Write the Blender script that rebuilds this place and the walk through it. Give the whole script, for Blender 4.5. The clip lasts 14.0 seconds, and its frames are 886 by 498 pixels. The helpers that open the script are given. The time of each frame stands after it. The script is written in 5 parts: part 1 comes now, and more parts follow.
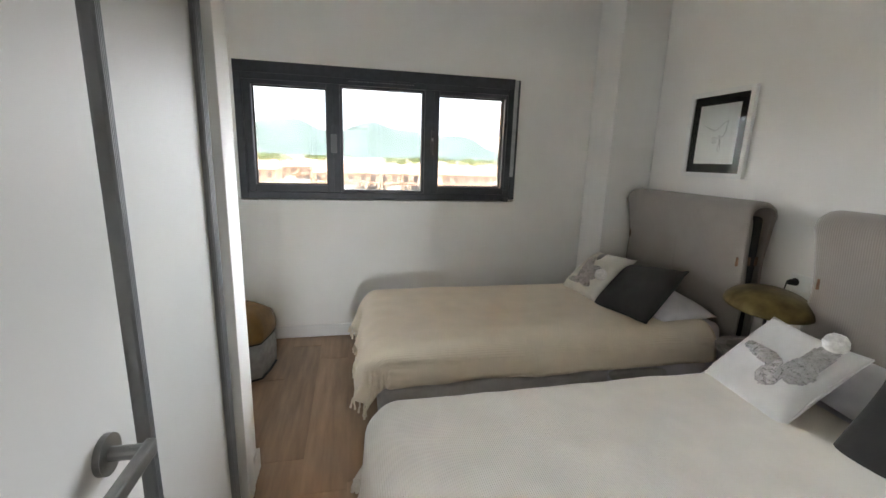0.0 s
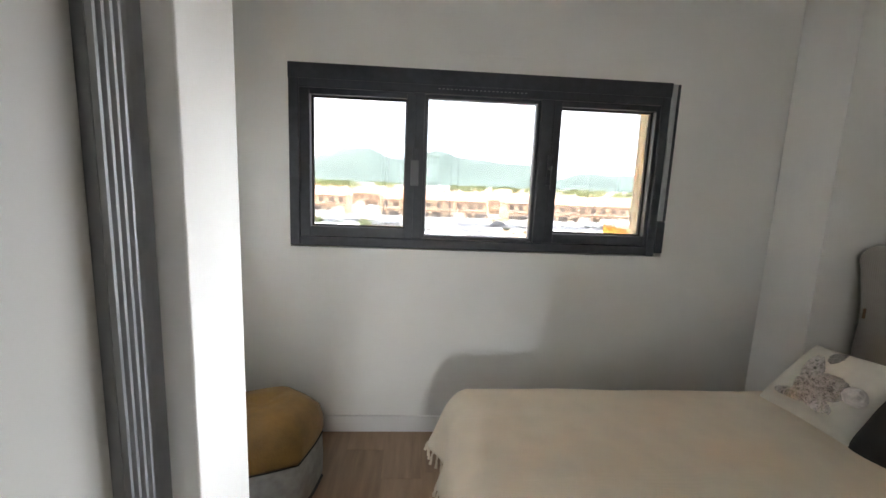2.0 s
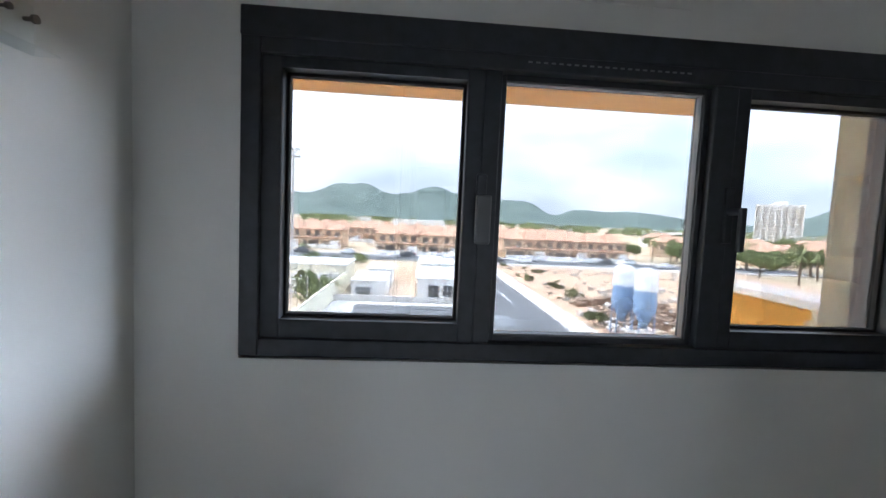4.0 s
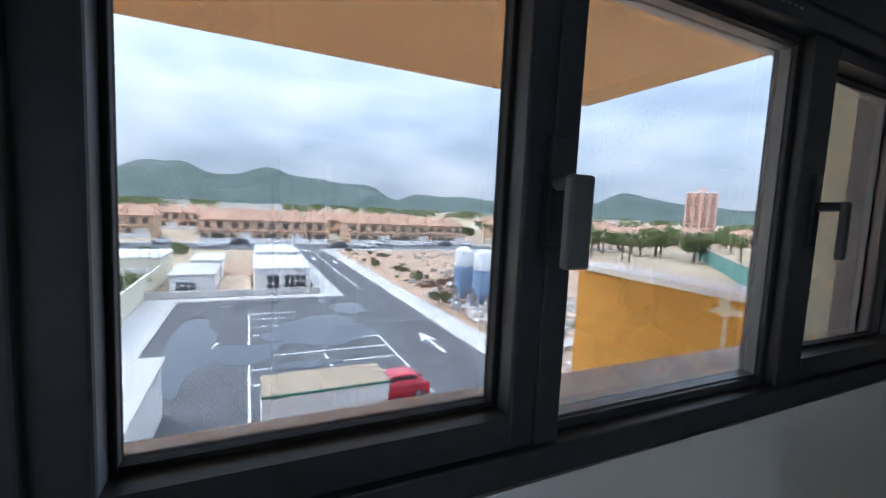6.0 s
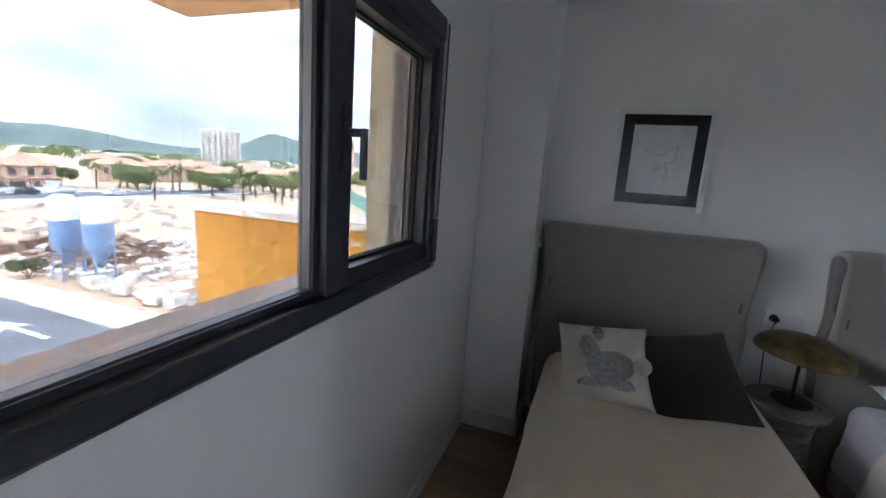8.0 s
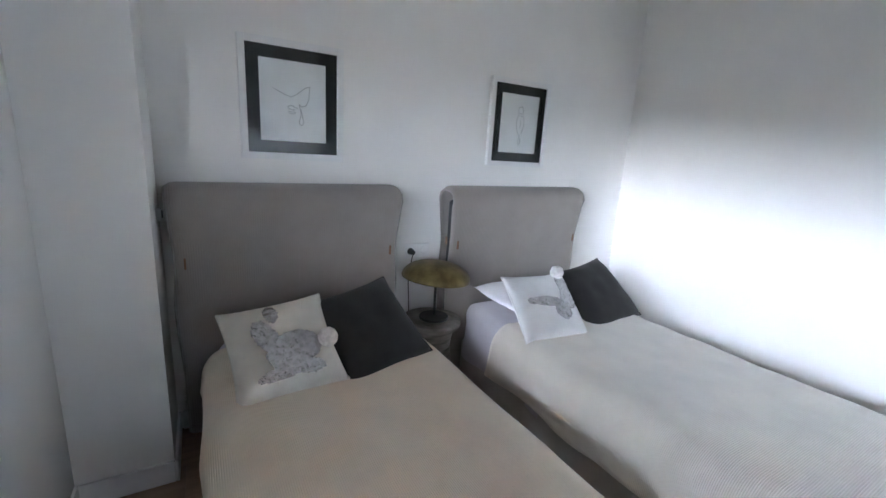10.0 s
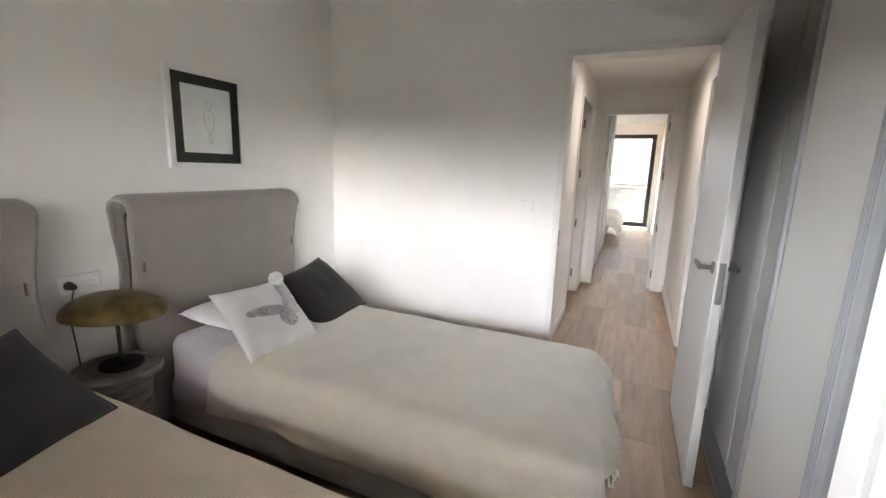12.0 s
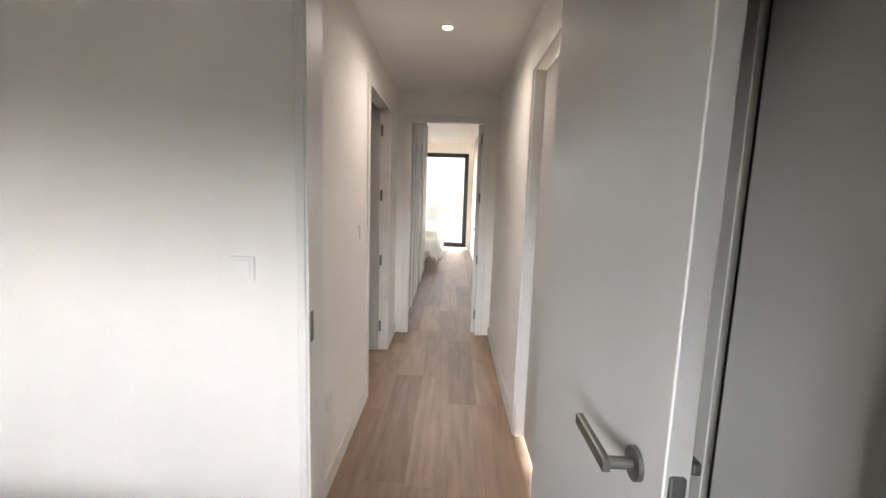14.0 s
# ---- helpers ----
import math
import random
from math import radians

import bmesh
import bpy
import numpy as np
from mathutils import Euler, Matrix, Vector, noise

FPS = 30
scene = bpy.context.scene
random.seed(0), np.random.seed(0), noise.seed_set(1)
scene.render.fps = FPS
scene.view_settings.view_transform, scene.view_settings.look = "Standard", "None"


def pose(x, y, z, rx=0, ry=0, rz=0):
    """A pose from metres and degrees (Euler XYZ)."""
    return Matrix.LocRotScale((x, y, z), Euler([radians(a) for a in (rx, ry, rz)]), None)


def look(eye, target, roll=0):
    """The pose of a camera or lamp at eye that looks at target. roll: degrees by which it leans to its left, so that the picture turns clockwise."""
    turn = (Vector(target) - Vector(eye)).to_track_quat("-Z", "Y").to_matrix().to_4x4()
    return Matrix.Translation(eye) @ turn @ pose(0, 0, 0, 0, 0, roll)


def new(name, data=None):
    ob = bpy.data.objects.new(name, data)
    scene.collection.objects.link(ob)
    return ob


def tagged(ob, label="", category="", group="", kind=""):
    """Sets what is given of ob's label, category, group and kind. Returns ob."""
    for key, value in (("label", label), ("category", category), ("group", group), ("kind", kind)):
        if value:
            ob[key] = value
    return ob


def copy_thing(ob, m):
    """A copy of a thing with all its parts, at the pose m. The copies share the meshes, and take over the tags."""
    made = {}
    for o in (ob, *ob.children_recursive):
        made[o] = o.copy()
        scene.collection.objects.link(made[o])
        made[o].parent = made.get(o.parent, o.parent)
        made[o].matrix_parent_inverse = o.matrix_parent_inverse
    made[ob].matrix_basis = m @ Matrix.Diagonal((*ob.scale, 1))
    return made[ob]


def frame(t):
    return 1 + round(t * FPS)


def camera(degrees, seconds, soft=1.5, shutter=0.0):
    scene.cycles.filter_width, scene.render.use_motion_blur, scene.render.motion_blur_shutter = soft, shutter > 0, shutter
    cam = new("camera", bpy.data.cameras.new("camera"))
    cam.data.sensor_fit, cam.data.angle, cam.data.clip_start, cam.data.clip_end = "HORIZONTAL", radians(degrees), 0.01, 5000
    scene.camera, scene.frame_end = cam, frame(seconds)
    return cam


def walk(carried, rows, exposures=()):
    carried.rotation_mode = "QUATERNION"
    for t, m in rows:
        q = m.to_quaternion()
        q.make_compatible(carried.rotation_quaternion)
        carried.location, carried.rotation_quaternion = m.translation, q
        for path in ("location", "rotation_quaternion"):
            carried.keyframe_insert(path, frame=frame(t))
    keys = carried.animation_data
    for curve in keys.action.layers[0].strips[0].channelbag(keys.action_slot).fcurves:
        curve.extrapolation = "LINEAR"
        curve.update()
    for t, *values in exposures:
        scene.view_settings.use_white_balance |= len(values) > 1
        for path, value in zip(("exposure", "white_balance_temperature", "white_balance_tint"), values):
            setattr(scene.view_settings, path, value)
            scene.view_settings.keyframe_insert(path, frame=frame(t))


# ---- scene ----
cam = camera(93.3, 14.0)
PATH = [
    (0, (-0.345, 0.264, 1.362), (0.074, 2.174, 0.94), 1.8),
    (0.5, (-0.358, 0.43, 1.331), (-0.015, 2.362, 0.942), 2.0),
    (1, (-0.352, 0.654, 1.364), (-0.085, 2.599, 0.983), 2.3),
    (1.5, (-0.385, 0.92, 1.367), (-0.194, 2.88, 1.018), 2.3),
    (2, (-0.446, 1.198, 1.392), (-0.319, 3.17, 1.086), 2.3),
    (2.5, (-0.474, 1.483, 1.413), (-0.367, 3.462, 1.139), 2.3),
    (3, (-0.484, 1.759, 1.425), (-0.4, 3.744, 1.199), 2.1),
    (3.5, (-0.525, 2.027, 1.431), (-0.466, 4.019, 1.26), 2.0),
    (3.7, (-0.573, 2.124, 1.434), (-0.486, 4.117, 1.288), 2.2),
    (5.8, (-0.863, 2.898, 1.453), (-0.152, 4.758, 1.273), 2.9),
    (6, (-0.868, 2.917, 1.449), (-0.015, 4.716, 1.267), 2.7),
    (6.5, (-0.838, 2.923, 1.437), (0.357, 4.512, 1.218), 3.2),
    (7, (-0.768, 2.904, 1.425), (0.728, 4.206, 1.161), 3.6),
    (7.5, (-0.706, 2.868, 1.411), (1.009, 3.851, 1.11), 3.7),
    (8, (-0.652, 2.818, 1.416), (1.206, 3.467, 1.058), 4.0),
    (8.5, (-0.477, 2.817, 1.397), (1.465, 3.099, 1.014), 4.0),
    (9, (-0.29, 2.879, 1.374), (1.67, 2.715, 1.007), 4.0),
    (9.2, (-0.259, 2.894, 1.384), (1.67, 2.538, 0.997), 3.9),
    (11.5, (-0.314, 2.94, 1.345), (0.702, 1.27, 0.923), 2.1),
    (12, (-0.315, 2.814, 1.352), (0.482, 1.018, 0.976), 1.9),
    (12.5, (-0.335, 2.588, 1.359), (0.218, 0.695, 1.028), 1.8),
    (13, (-0.33, 2.218, 1.356), (-0.049, 0.258, 1.071), 2.1),
    (13.5, (-0.324, 1.838, 1.375), (-0.238, -0.141, 1.101), 2.1),
    (14, (-0.358, 1.401, 1.387), (-0.322, -0.581, 1.122), 1.9),
]
EXPOSURES = [
    (0, 7.05, 7250, 12), (1.5, 7.0, 7350, 13), (3, 6.45, 7050, 12), (3.7, 5.95, 6500, 11), (5.8, 5.1, 5900, 10), (7, 5.2, 5950, 11),
    (8.5, 6.55, 6100, 13), (9.2, 7.2, 5650, 14), (11.3, 7.2, 7150, 14), (12.5, 6.85, 7500, 15), (14, 6.9, 7500, 15)]
walk(cam, [(t, look(eye, target, roll)) for t, eye, target, roll in PATH], EXPOSURES)

# ---- world, sun, large lights ----
world = bpy.data.worlds.new("overcast")
scene.world = world
world.use_nodes = True


def build_sky():
    nt = world.node_tree
    nt.nodes.clear()
    N, L = nt.nodes.new, nt.links.new
    sky = N("ShaderNodeTexSky")
    sky.sky_type, sky.sun_disc = "NISHITA", False
    sky.sun_elevation, sky.sun_rotation = radians(42), radians(-59)
    sky.dust_density, sky.air_density = 3.0, 1.2
    co = N("ShaderNodeTexCoord")
    mp = N("ShaderNodeMapping")
    mp.inputs["Scale"].default_value = (1.6, 1.6, 4.2)
    n1 = N("ShaderNodeTexNoise")
    n1.inputs["Scale"].default_value, n1.inputs["Detail"].default_value = 1.7, 7
    n1.inputs["Roughness"].default_value = 0.55
    ramp = N("ShaderNodeValToRGB")
    e = ramp.color_ramp.elements
    e[0].position, e[0].color = 0.34, (3.7, 4.5, 5.5, 1)
    e[1].position, e[1].color = 0.68, (7.6, 8.0, 8.5, 1)
    mid = e.new(0.5)
    mid.color = (5.4, 6.2, 7.2, 1)
    mix = N("ShaderNodeMix")
    mix.data_type = "RGBA"
    mix.inputs[0].default_value = 0.88
    bg = N("ShaderNodeBackground")
    bg.inputs["Strength"].default_value = SKY
    out = N("ShaderNodeOutputWorld")
    L(co.outputs["Generated"], mp.inputs["Vector"])
    L(mp.outputs["Vector"], n1.inputs["Vector"])
    L(n1.outputs["Fac"], ramp.inputs["Fac"])
    L(sky.outputs["Color"], mix.inputs["A"])
    L(ramp.outputs["Color"], mix.inputs["B"])
    # an overcast dome is up to three times brighter at the zenith than at the horizon
    sep = N("ShaderNodeSeparateXYZ")
    up = N("ShaderNodeMapRange")
    up.inputs["To Min"].default_value, up.inputs["To Max"].default_value = 0.76, 2.85
    dome = N("ShaderNodeVectorMath")
    dome.operation = "SCALE"
    L(co.outputs["Generated"], sep.inputs["Vector"])
    L(sep.outputs["Z"], up.inputs["Value"])
    L(mix.outputs["Result"], dome.inputs[0])
    L(up.outputs["Result"], dome.inputs["Scale"])
    L(dome.outputs["Vector"], bg.inputs["Color"])
    L(bg.outputs["Background"], out.inputs["Surface"])


SKY = 0.11
LAMP_W = 0.25
build_sky()
sun = new("sun", bpy.data.lights.new("sun", "SUN"))
sun.data.energy, sun.data.angle, sun.data.color = 1.5, radians(40), (1, 0.985, 0.965)
sun.matrix_world = look((-41, 25, 43), (0, 0, 0))
# portals in the two daylight openings guide the sky's light indoors; they give off none themselves
for px, py, pz, w, h, turn in ((-0.12, 3.49, 1.46, 1.8, 0.72, -90), (-0.06, -9.14, 1.24, 1.16, 2.2, 90)):
    portal = new("window_portal", bpy.data.lights.new("window_portal", "AREA"))
    portal.data.shape, portal.data.size, portal.data.size_y = "RECTANGLE", w, h
    portal.data.cycles.is_portal = True
    portal.matrix_world = pose(px, py, pz, turn, 0, 0)


# ---- materials ----
def material(name, color, rough=0.6, metal=0.0, vary=0.08, scale=6.0, bump=0.0, bump_scale=60.0, stretch=(1, 1, 1),
             rand=0.0, second=None, coat=0.0, spec=0.5, sheen=0.0, fine=0.0):
    """Principled surface with two scales of variation, optional relief and per-object tint."""
    m = bpy.data.materials.new(name)
    m.use_nodes = True
    nt = m.node_tree
    N, L = nt.nodes.new, nt.links.new
    b = nt.nodes["Principled BSDF"]
    b.inputs["Roughness"].default_value, b.inputs["Metallic"].default_value = rough, metal
    b.inputs["Coat Weight"].default_value = coat
    b.inputs["Specular IOR Level"].default_value = spec
    b.inputs["Sheen Weight"].default_value = sheen
    co = N("ShaderNodeTexCoord")
    mp = N("ShaderNodeMapping")
    mp.inputs["Scale"].default_value = stretch
    L(co.outputs["Object"], mp.inputs["Vector"])
    n1 = N("ShaderNodeTexNoise")
    n1.inputs["Scale"].default_value, n1.inputs["Detail"].default_value = scale, 6
    L(mp.outputs["Vector"], n1.inputs["Vector"])
    ramp = N("ShaderNodeValToRGB")
    c2 = second or [c * (1 - 2.5 * vary) for c in color]
    hi = [min(1, c * (1 + vary)) for c in color]
    ramp.color_ramp.elements[0].position, ramp.color_ramp.elements[0].color = 0.3, (*c2, 1)
    ramp.color_ramp.elements[1].position, ramp.color_ramp.elements[1].color = 0.68, (*hi, 1)
    L(n1.outputs["Fac"], ramp.inputs["Fac"])
    col = ramp.outputs["Color"]
    if rand:
        info = N("ShaderNodeObjectInfo")
        hsv = N("ShaderNodeHueSaturation")
        mr = N("ShaderNodeMapRange")
        mr.inputs["To Min"].default_value, mr.inputs["To Max"].default_value = 1 - rand, 1 + rand
        L(info.outputs["Random"], mr.inputs["Value"])
        L(mr.outputs["Result"], hsv.inputs["Value"])
        L(col, hsv.inputs["Color"])
        col = hsv.outputs["Color"]
        add = N("ShaderNodeVectorMath")
        sc = N("ShaderNodeMath")
        sc.operation = "MULTIPLY"
        sc.inputs[1].default_value = 37.0
        L(info.outputs["Random"], sc.inputs[0])
        L(mp.outputs["Vector"], add.inputs[0])
        L(sc.outputs["Value"], add.inputs[1])
        L(add.outputs["Vector"], n1.inputs["Vector"])
    L(col, b.inputs["Base Color"])
    if bump:
        n2 = N("ShaderNodeTexNoise")
        n2.inputs["Scale"].default_value, n2.inputs["Detail"].default_value = bump_scale, 4
        L(mp.outputs["Vector"], n2.inputs["Vector"])
        bp = N("ShaderNodeBump")
        bp.inputs["Strength"].default_value, bp.inputs["Distance"].default_value = bump, 0.01
        L(n2.outputs["Fac"], bp.inputs["Height"])
        L(bp.outputs["Normal"], b.inputs["Normal"])
        mr2 = N("ShaderNodeMapRange")
        mr2.inputs["To Min"].default_value, mr2.inputs["To Max"].default_value = max(0.02, rough - 0.08), min(1, rough + 0.08)
        L(n2.outputs["Fac"], mr2.inputs["Value"])
        L(mr2.outputs["Result"], b.inputs["Roughness"])
    return m


def ribbed(name, color, axis, pitch, depth=0.6, rough=0.95):
    """Cloth with fine ribs across one axis."""
    m = material(name, color, rough, vary=0.025, scale=9, sheen=0.3)
    nt = m.node_tree
    N, L = nt.nodes.new, nt.links.new
    co = N("ShaderNodeTexCoord")
    w = N("ShaderNodeTexWave")
    w.bands_direction = axis
    w.inputs["Scale"].default_value = 2 * math.pi / pitch / 20
    w.inputs["Distortion"].default_value, w.inputs["Detail"].default_value = 0.4, 2
    n = N("ShaderNodeTexNoise")
    n.inputs["Scale"].default_value = 260
    mixv = N("ShaderNodeMath")
    mixv.operation = "MULTIPLY_ADD"
    mixv.inputs[1].default_value = 0.4
    L(co.outputs["Object"], w.inputs["Vector"])
    L(co.outputs["Object"], n.inputs["Vector"])
    L(n.outputs["Fac"], mixv.inputs[0])
    L(w.outputs["Fac"], mixv.inputs[2])
    bp = N("ShaderNodeBump")
    bp.inputs["Strength"].default_value, bp.inputs["Distance"].default_value = depth, 0.004
    L(mixv.outputs["Value"], bp.inputs["Height"])
    L(bp.outputs["Normal"], nt.nodes["Principled BSDF"].inputs["Normal"])
    return m


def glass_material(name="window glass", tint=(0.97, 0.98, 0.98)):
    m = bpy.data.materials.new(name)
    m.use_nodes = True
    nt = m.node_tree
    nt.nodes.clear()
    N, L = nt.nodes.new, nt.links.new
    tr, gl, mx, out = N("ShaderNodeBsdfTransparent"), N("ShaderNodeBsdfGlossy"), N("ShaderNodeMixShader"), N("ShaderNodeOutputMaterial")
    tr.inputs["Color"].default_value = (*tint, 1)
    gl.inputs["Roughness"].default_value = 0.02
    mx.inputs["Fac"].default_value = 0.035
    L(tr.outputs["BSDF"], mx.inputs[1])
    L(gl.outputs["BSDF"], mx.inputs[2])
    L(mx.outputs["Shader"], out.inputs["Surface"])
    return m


def emitter(name, color, power):
    m = bpy.data.materials.new(name)
    m.use_nodes = True
    b = m.node_tree.nodes["Principled BSDF"]
    b.inputs["Emission Color"].default_value, b.inputs["Emission Strength"].default_value = (*color, 1), power
    return m


PAINT = material("wall paint", (0.875, 0.86, 0.83), 0.95, vary=0.015, scale=2.5, bump=0.03, bump_scale=180, spec=0.15)
CEIL = material("ceiling paint", (0.86, 0.85, 0.83), 0.9, vary=0.012, scale=2, bump=0.05, bump_scale=150)
LACQUER = material("white lacquer", (0.58, 0.57, 0.555), 0.55, vary=0.012, scale=3, spec=0.15)
GREIGE = material("greige wardrobe lacquer", (0.46, 0.447, 0.42), 0.6, vary=0.012, scale=3, spec=0.15)
TRIM = material("white trim", (0.8, 0.79, 0.77), 0.45, vary=0.015, scale=5)
WOOD = material("oak plank tile", (0.36, 0.235, 0.152), 0.42, vary=0.1, scale=3.0, stretch=(9, 0.9, 1), bump=0.12, bump_scale=22, rand=0.22)
GROUT = material("floor joint", (0.40, 0.31, 0.24), 0.85, vary=0.1)
ANTHRACITE = material("anthracite aluminium", (0.036, 0.04, 0.048), 0.42, vary=0.1, scale=30, bump=0.05, bump_scale=700)
RUBBER = material("black gasket", (0.01, 0.01, 0.011), 0.7)
# added dark tint dims the view outside to suit the room's exposure
GLASS = glass_material("view-dimming glass", (0.185, 0.187, 0.19))
STEEL = material("brushed steel", (0.22, 0.218, 0.212), 0.4, 1.0, vary=0.06, scale=20, bump=0.05, bump_scale=300)
ALU = material("grey anodised profile", (0.235, 0.24, 0.25), 0.42, 0.3, vary=0.04, scale=10)
# near-black colour that stands in for shade inside the wardrobe's gaps
DARKGAP = material("gap shade black", (0.03, 0.03, 0.032), 0.6)


# ---- building helpers ----
def link(name, bm, mat, parent=None, smooth=False):
    me = bpy.data.meshes.new(name)
    bm.normal_update()
    bm.to_mesh(me)
    bm.free()
    for mt in mat if isinstance(mat, (list, tuple)) else [mat]:
        me.materials.append(mt)
    if smooth:
        me.shade_smooth()
    ob = new(name, me)
    ob.parent = parent
    return ob


def part(name, bm, mat, parent, label="", smooth=False, at=None):
    """Links a bmesh as one mesh object under a thing or a part."""
    ob = link(name, bm, mat, parent, smooth)
    if at is not None:
        ob.matrix_basis = at
    return tagged(ob, label)


def thing(name, label, category, m=None, group="", kind=""):
    ob = new(name)
    if m is not None:
        ob.matrix_basis = m
    return tagged(ob, label, category, group, kind)


def add_box(bm, x0, x1, y0, y1, z0, z1, bevel=0.0, seg=2):
    r = bmesh.ops.create_cube(bm, size=1, matrix=Matrix.LocRotScale(((x0 + x1) / 2, (y0 + y1) / 2, (z0 + z1) / 2), None, (abs(x1 - x0), abs(y1 - y0), abs(z1 - z0))))
    if bevel:
        es = {e for v in r["verts"] for e in v.link_edges}
        bmesh.ops.bevel(bm, geom=list(es), offset=bevel, segments=seg, affect="EDGES", profile=0.5)
    return bm


def box(x0, x1, y0, y1, z0, z1, bevel=0.0, seg=2):
    return add_box(bmesh.new(), x0, x1, y0, y1, z0, z1, bevel, seg)


def add_rod(bm, a, b, r0, r1=None, n=12):
    a, b = Vector(a), Vector(b)
    d = b - a
    m = Matrix.Translation((a + b) / 2) @ d.to_track_quat("Z", "Y").to_matrix().to_4x4()
    bmesh.ops.create_cone(bm, cap_ends=True, segments=n, radius1=r0, radius2=r0 if r1 is None else r1, depth=d.length, matrix=m)
    return bm


def rod(a, b, r0, r1=None, n=12):
    return add_rod(bmesh.new(), a, b, r0, r1, n)


def lathe(profile, n=32, bm=None):
    """Turns (radius, z) pairs round the z axis."""
    bm = bm or bmesh.new()
    rings = []
    for r, z in profile:
        rings.append([bm.verts.new((r * math.cos(2 * math.pi * i / n), r * math.sin(2 * math.pi * i / n), z)) for i in range(n)] if r > 1e-6 else [bm.verts.new((0, 0, z))])
    for a, b in zip(rings, rings[1:]):
        for i in range(n):
            j = (i + 1) % n
            if len(a) == 1 and len(b) > 1:
                bm.faces.new((a[0], b[j], b[i]))
            elif len(b) == 1 and len(a) > 1:
                bm.faces.new((a[i], a[j], b[0]))
            elif len(a) > 1:
                bm.faces.new((a[i], a[j], b[j], b[i]))
    bmesh.ops.recalc_face_normals(bm, faces=bm.faces)
    return bm


def prism(points, z0, z1, bm=None):
    bm = bm or bmesh.new()
    lo = [bm.verts.new((x, y, z0)) for x, y in points]
    hi = [bm.verts.new((x, y, z1)) for x, y in points]
    n = len(points)
    bm.faces.new(lo[::-1])
    bm.faces.new(hi)
    for i in range(n):
        bm.faces.new((lo[i], lo[(i + 1) % n], hi[(i + 1) % n], hi[i]))
    bmesh.ops.recalc_face_normals(bm, faces=bm.faces)
    return bm


def ring_frame(x0, x1, z0, z1, w, y0, y1, bevel=0.003, wl=None, wr=None, wb=None):
    """A rectangular frame in the xz plane, from four mitre-free bars."""
    bm = bmesh.new()
    wl, wr, wb = wl or w, wr or w, wb or w
    add_box(bm, x0, x0 + wl, y0, y1, z0, z1, bevel)
    add_box(bm, x1 - wr, x1, y0, y1, z0, z1, bevel)
    add_box(bm, x0 + wl, x1 - wr, y0 + 0.0006, y1 - 0.0006, z0, z0 + wb, 0)
    add_box(bm, x0 + wl, x1 - wr, y0 + 0.0006, y1 - 0.0006, z1 - w, z1, 0)
    return bm


def structure(name, bm, mat, label, category):
    return tagged(link(name, bm, mat), label, category, kind="structure")


# ---- large structure ----
XL, XR, YD, YW, H = -1.365, 1.86, 0.1, 3.395, 2.55
WX0, WX1, WZ0, WZ1 = -1.10, 0.898, 1.05, 1.95
YO = 3.68
CXL, CXR, CYE, CH = -0.766, 0.177, -2.615, 2.31
DX0, DX1, DH = -0.698, 0.092, 2.035
T = 0.05

bm = bmesh.new()
add_box(bm, XL - 0.3, WX0, YW, YO, -0.2, 2.8)
add_box(bm, WX1, XR + 0.3, YW, YO, -0.2, 2.8)
add_box(bm, WX0, WX1, YW, YO - 0.003, -0.2, WZ0 - 0.05)
add_box(bm, WX0, WX1, YW, YW + 0.085, WZ0 - 0.05, WZ0 - 0.007)
add_box(bm, WX0, WX1, YW, YO - 0.003, WZ1, 2.8)
structure("wall_north", bm, PAINT, "off-white painted wall round the window opening", "wall")
structure("wall_east", box(XR, XR + 0.2, -0.3, YW, -0.2, 2.8), PAINT, "off-white painted wall behind the headboards", "wall")
structure("wall_west", box(XL - 0.2, XL, 0.004, YW, -0.2, 2.8), PAINT, "off-white painted side wall of the niche", "wall")
bm = bmesh.new()
add_box(bm, XL - 0.2, DX0 - 0.02, -T, YD, -0.2, 2.8)
add_box(bm, DX1 + 0.02, XR, -T, YD, -0.2, 2.8)
add_box(bm, DX0 - 0.02, DX1 + 0.02, -T, YD, DH + 0.02, 2.8)
structure("wall_south", bm, PAINT, "off-white painted wall with the bedroom doorway", "wall")
structure("wall_chase", box(1.505, XR - 0.002, 3.08, YW - 0.002, -0.1, 2.6), PAINT, "boxed-in painted corner pillar beside the bed", "wall")
structure("ceiling", box(XL - 0.1, XR + 0.1, -0.05, YW + 0.1, H, H + 0.15), CEIL, "plain white bedroom ceiling", "ceiling")

# corridor and the room beyond it
bm = bmesh.new()
add_box(bm, CXR, CXR + 0.1, -1.275, -T, -0.2, 2.8)
add_box(bm, CXR, CXR + 0.1, CYE, -2.15, -0.2, 2.8)
add_box(bm, CXR, CXR + 0.1, -2.15, -1.275, 2.06, 2.8)
structure("wall_corridor_east", bm, PAINT, "white corridor wall with a side doorway", "wall")
bm = bmesh.new()
SY0, SY1 = -0.89, -0.14
add_box(bm, CXL - 0.1, CXL, CYE, SY0, -0.2, 2.8)
add_box(bm, CXL - 0.1, CXL, SY1, -T, -0.2, 2.8)
add_box(bm, CXL - 0.1, CXL, SY0, SY1, DH, 2.8)
structure("wall_corridor_west", bm, PAINT, "white corridor wall with a closed side door", "wall")
structure("ceiling_corridor", box(CXL - 0.1, CXR + 0.1, CYE, -T, CH, CH + 0.15), CEIL, "low white corridor ceiling", "ceiling")
bm = bmesh.new()
E2X0, E2X1 = -0.647, 0.065
add_box(bm, -2.2, E2X0, CYE - T, CYE, -0.2, 2.8)
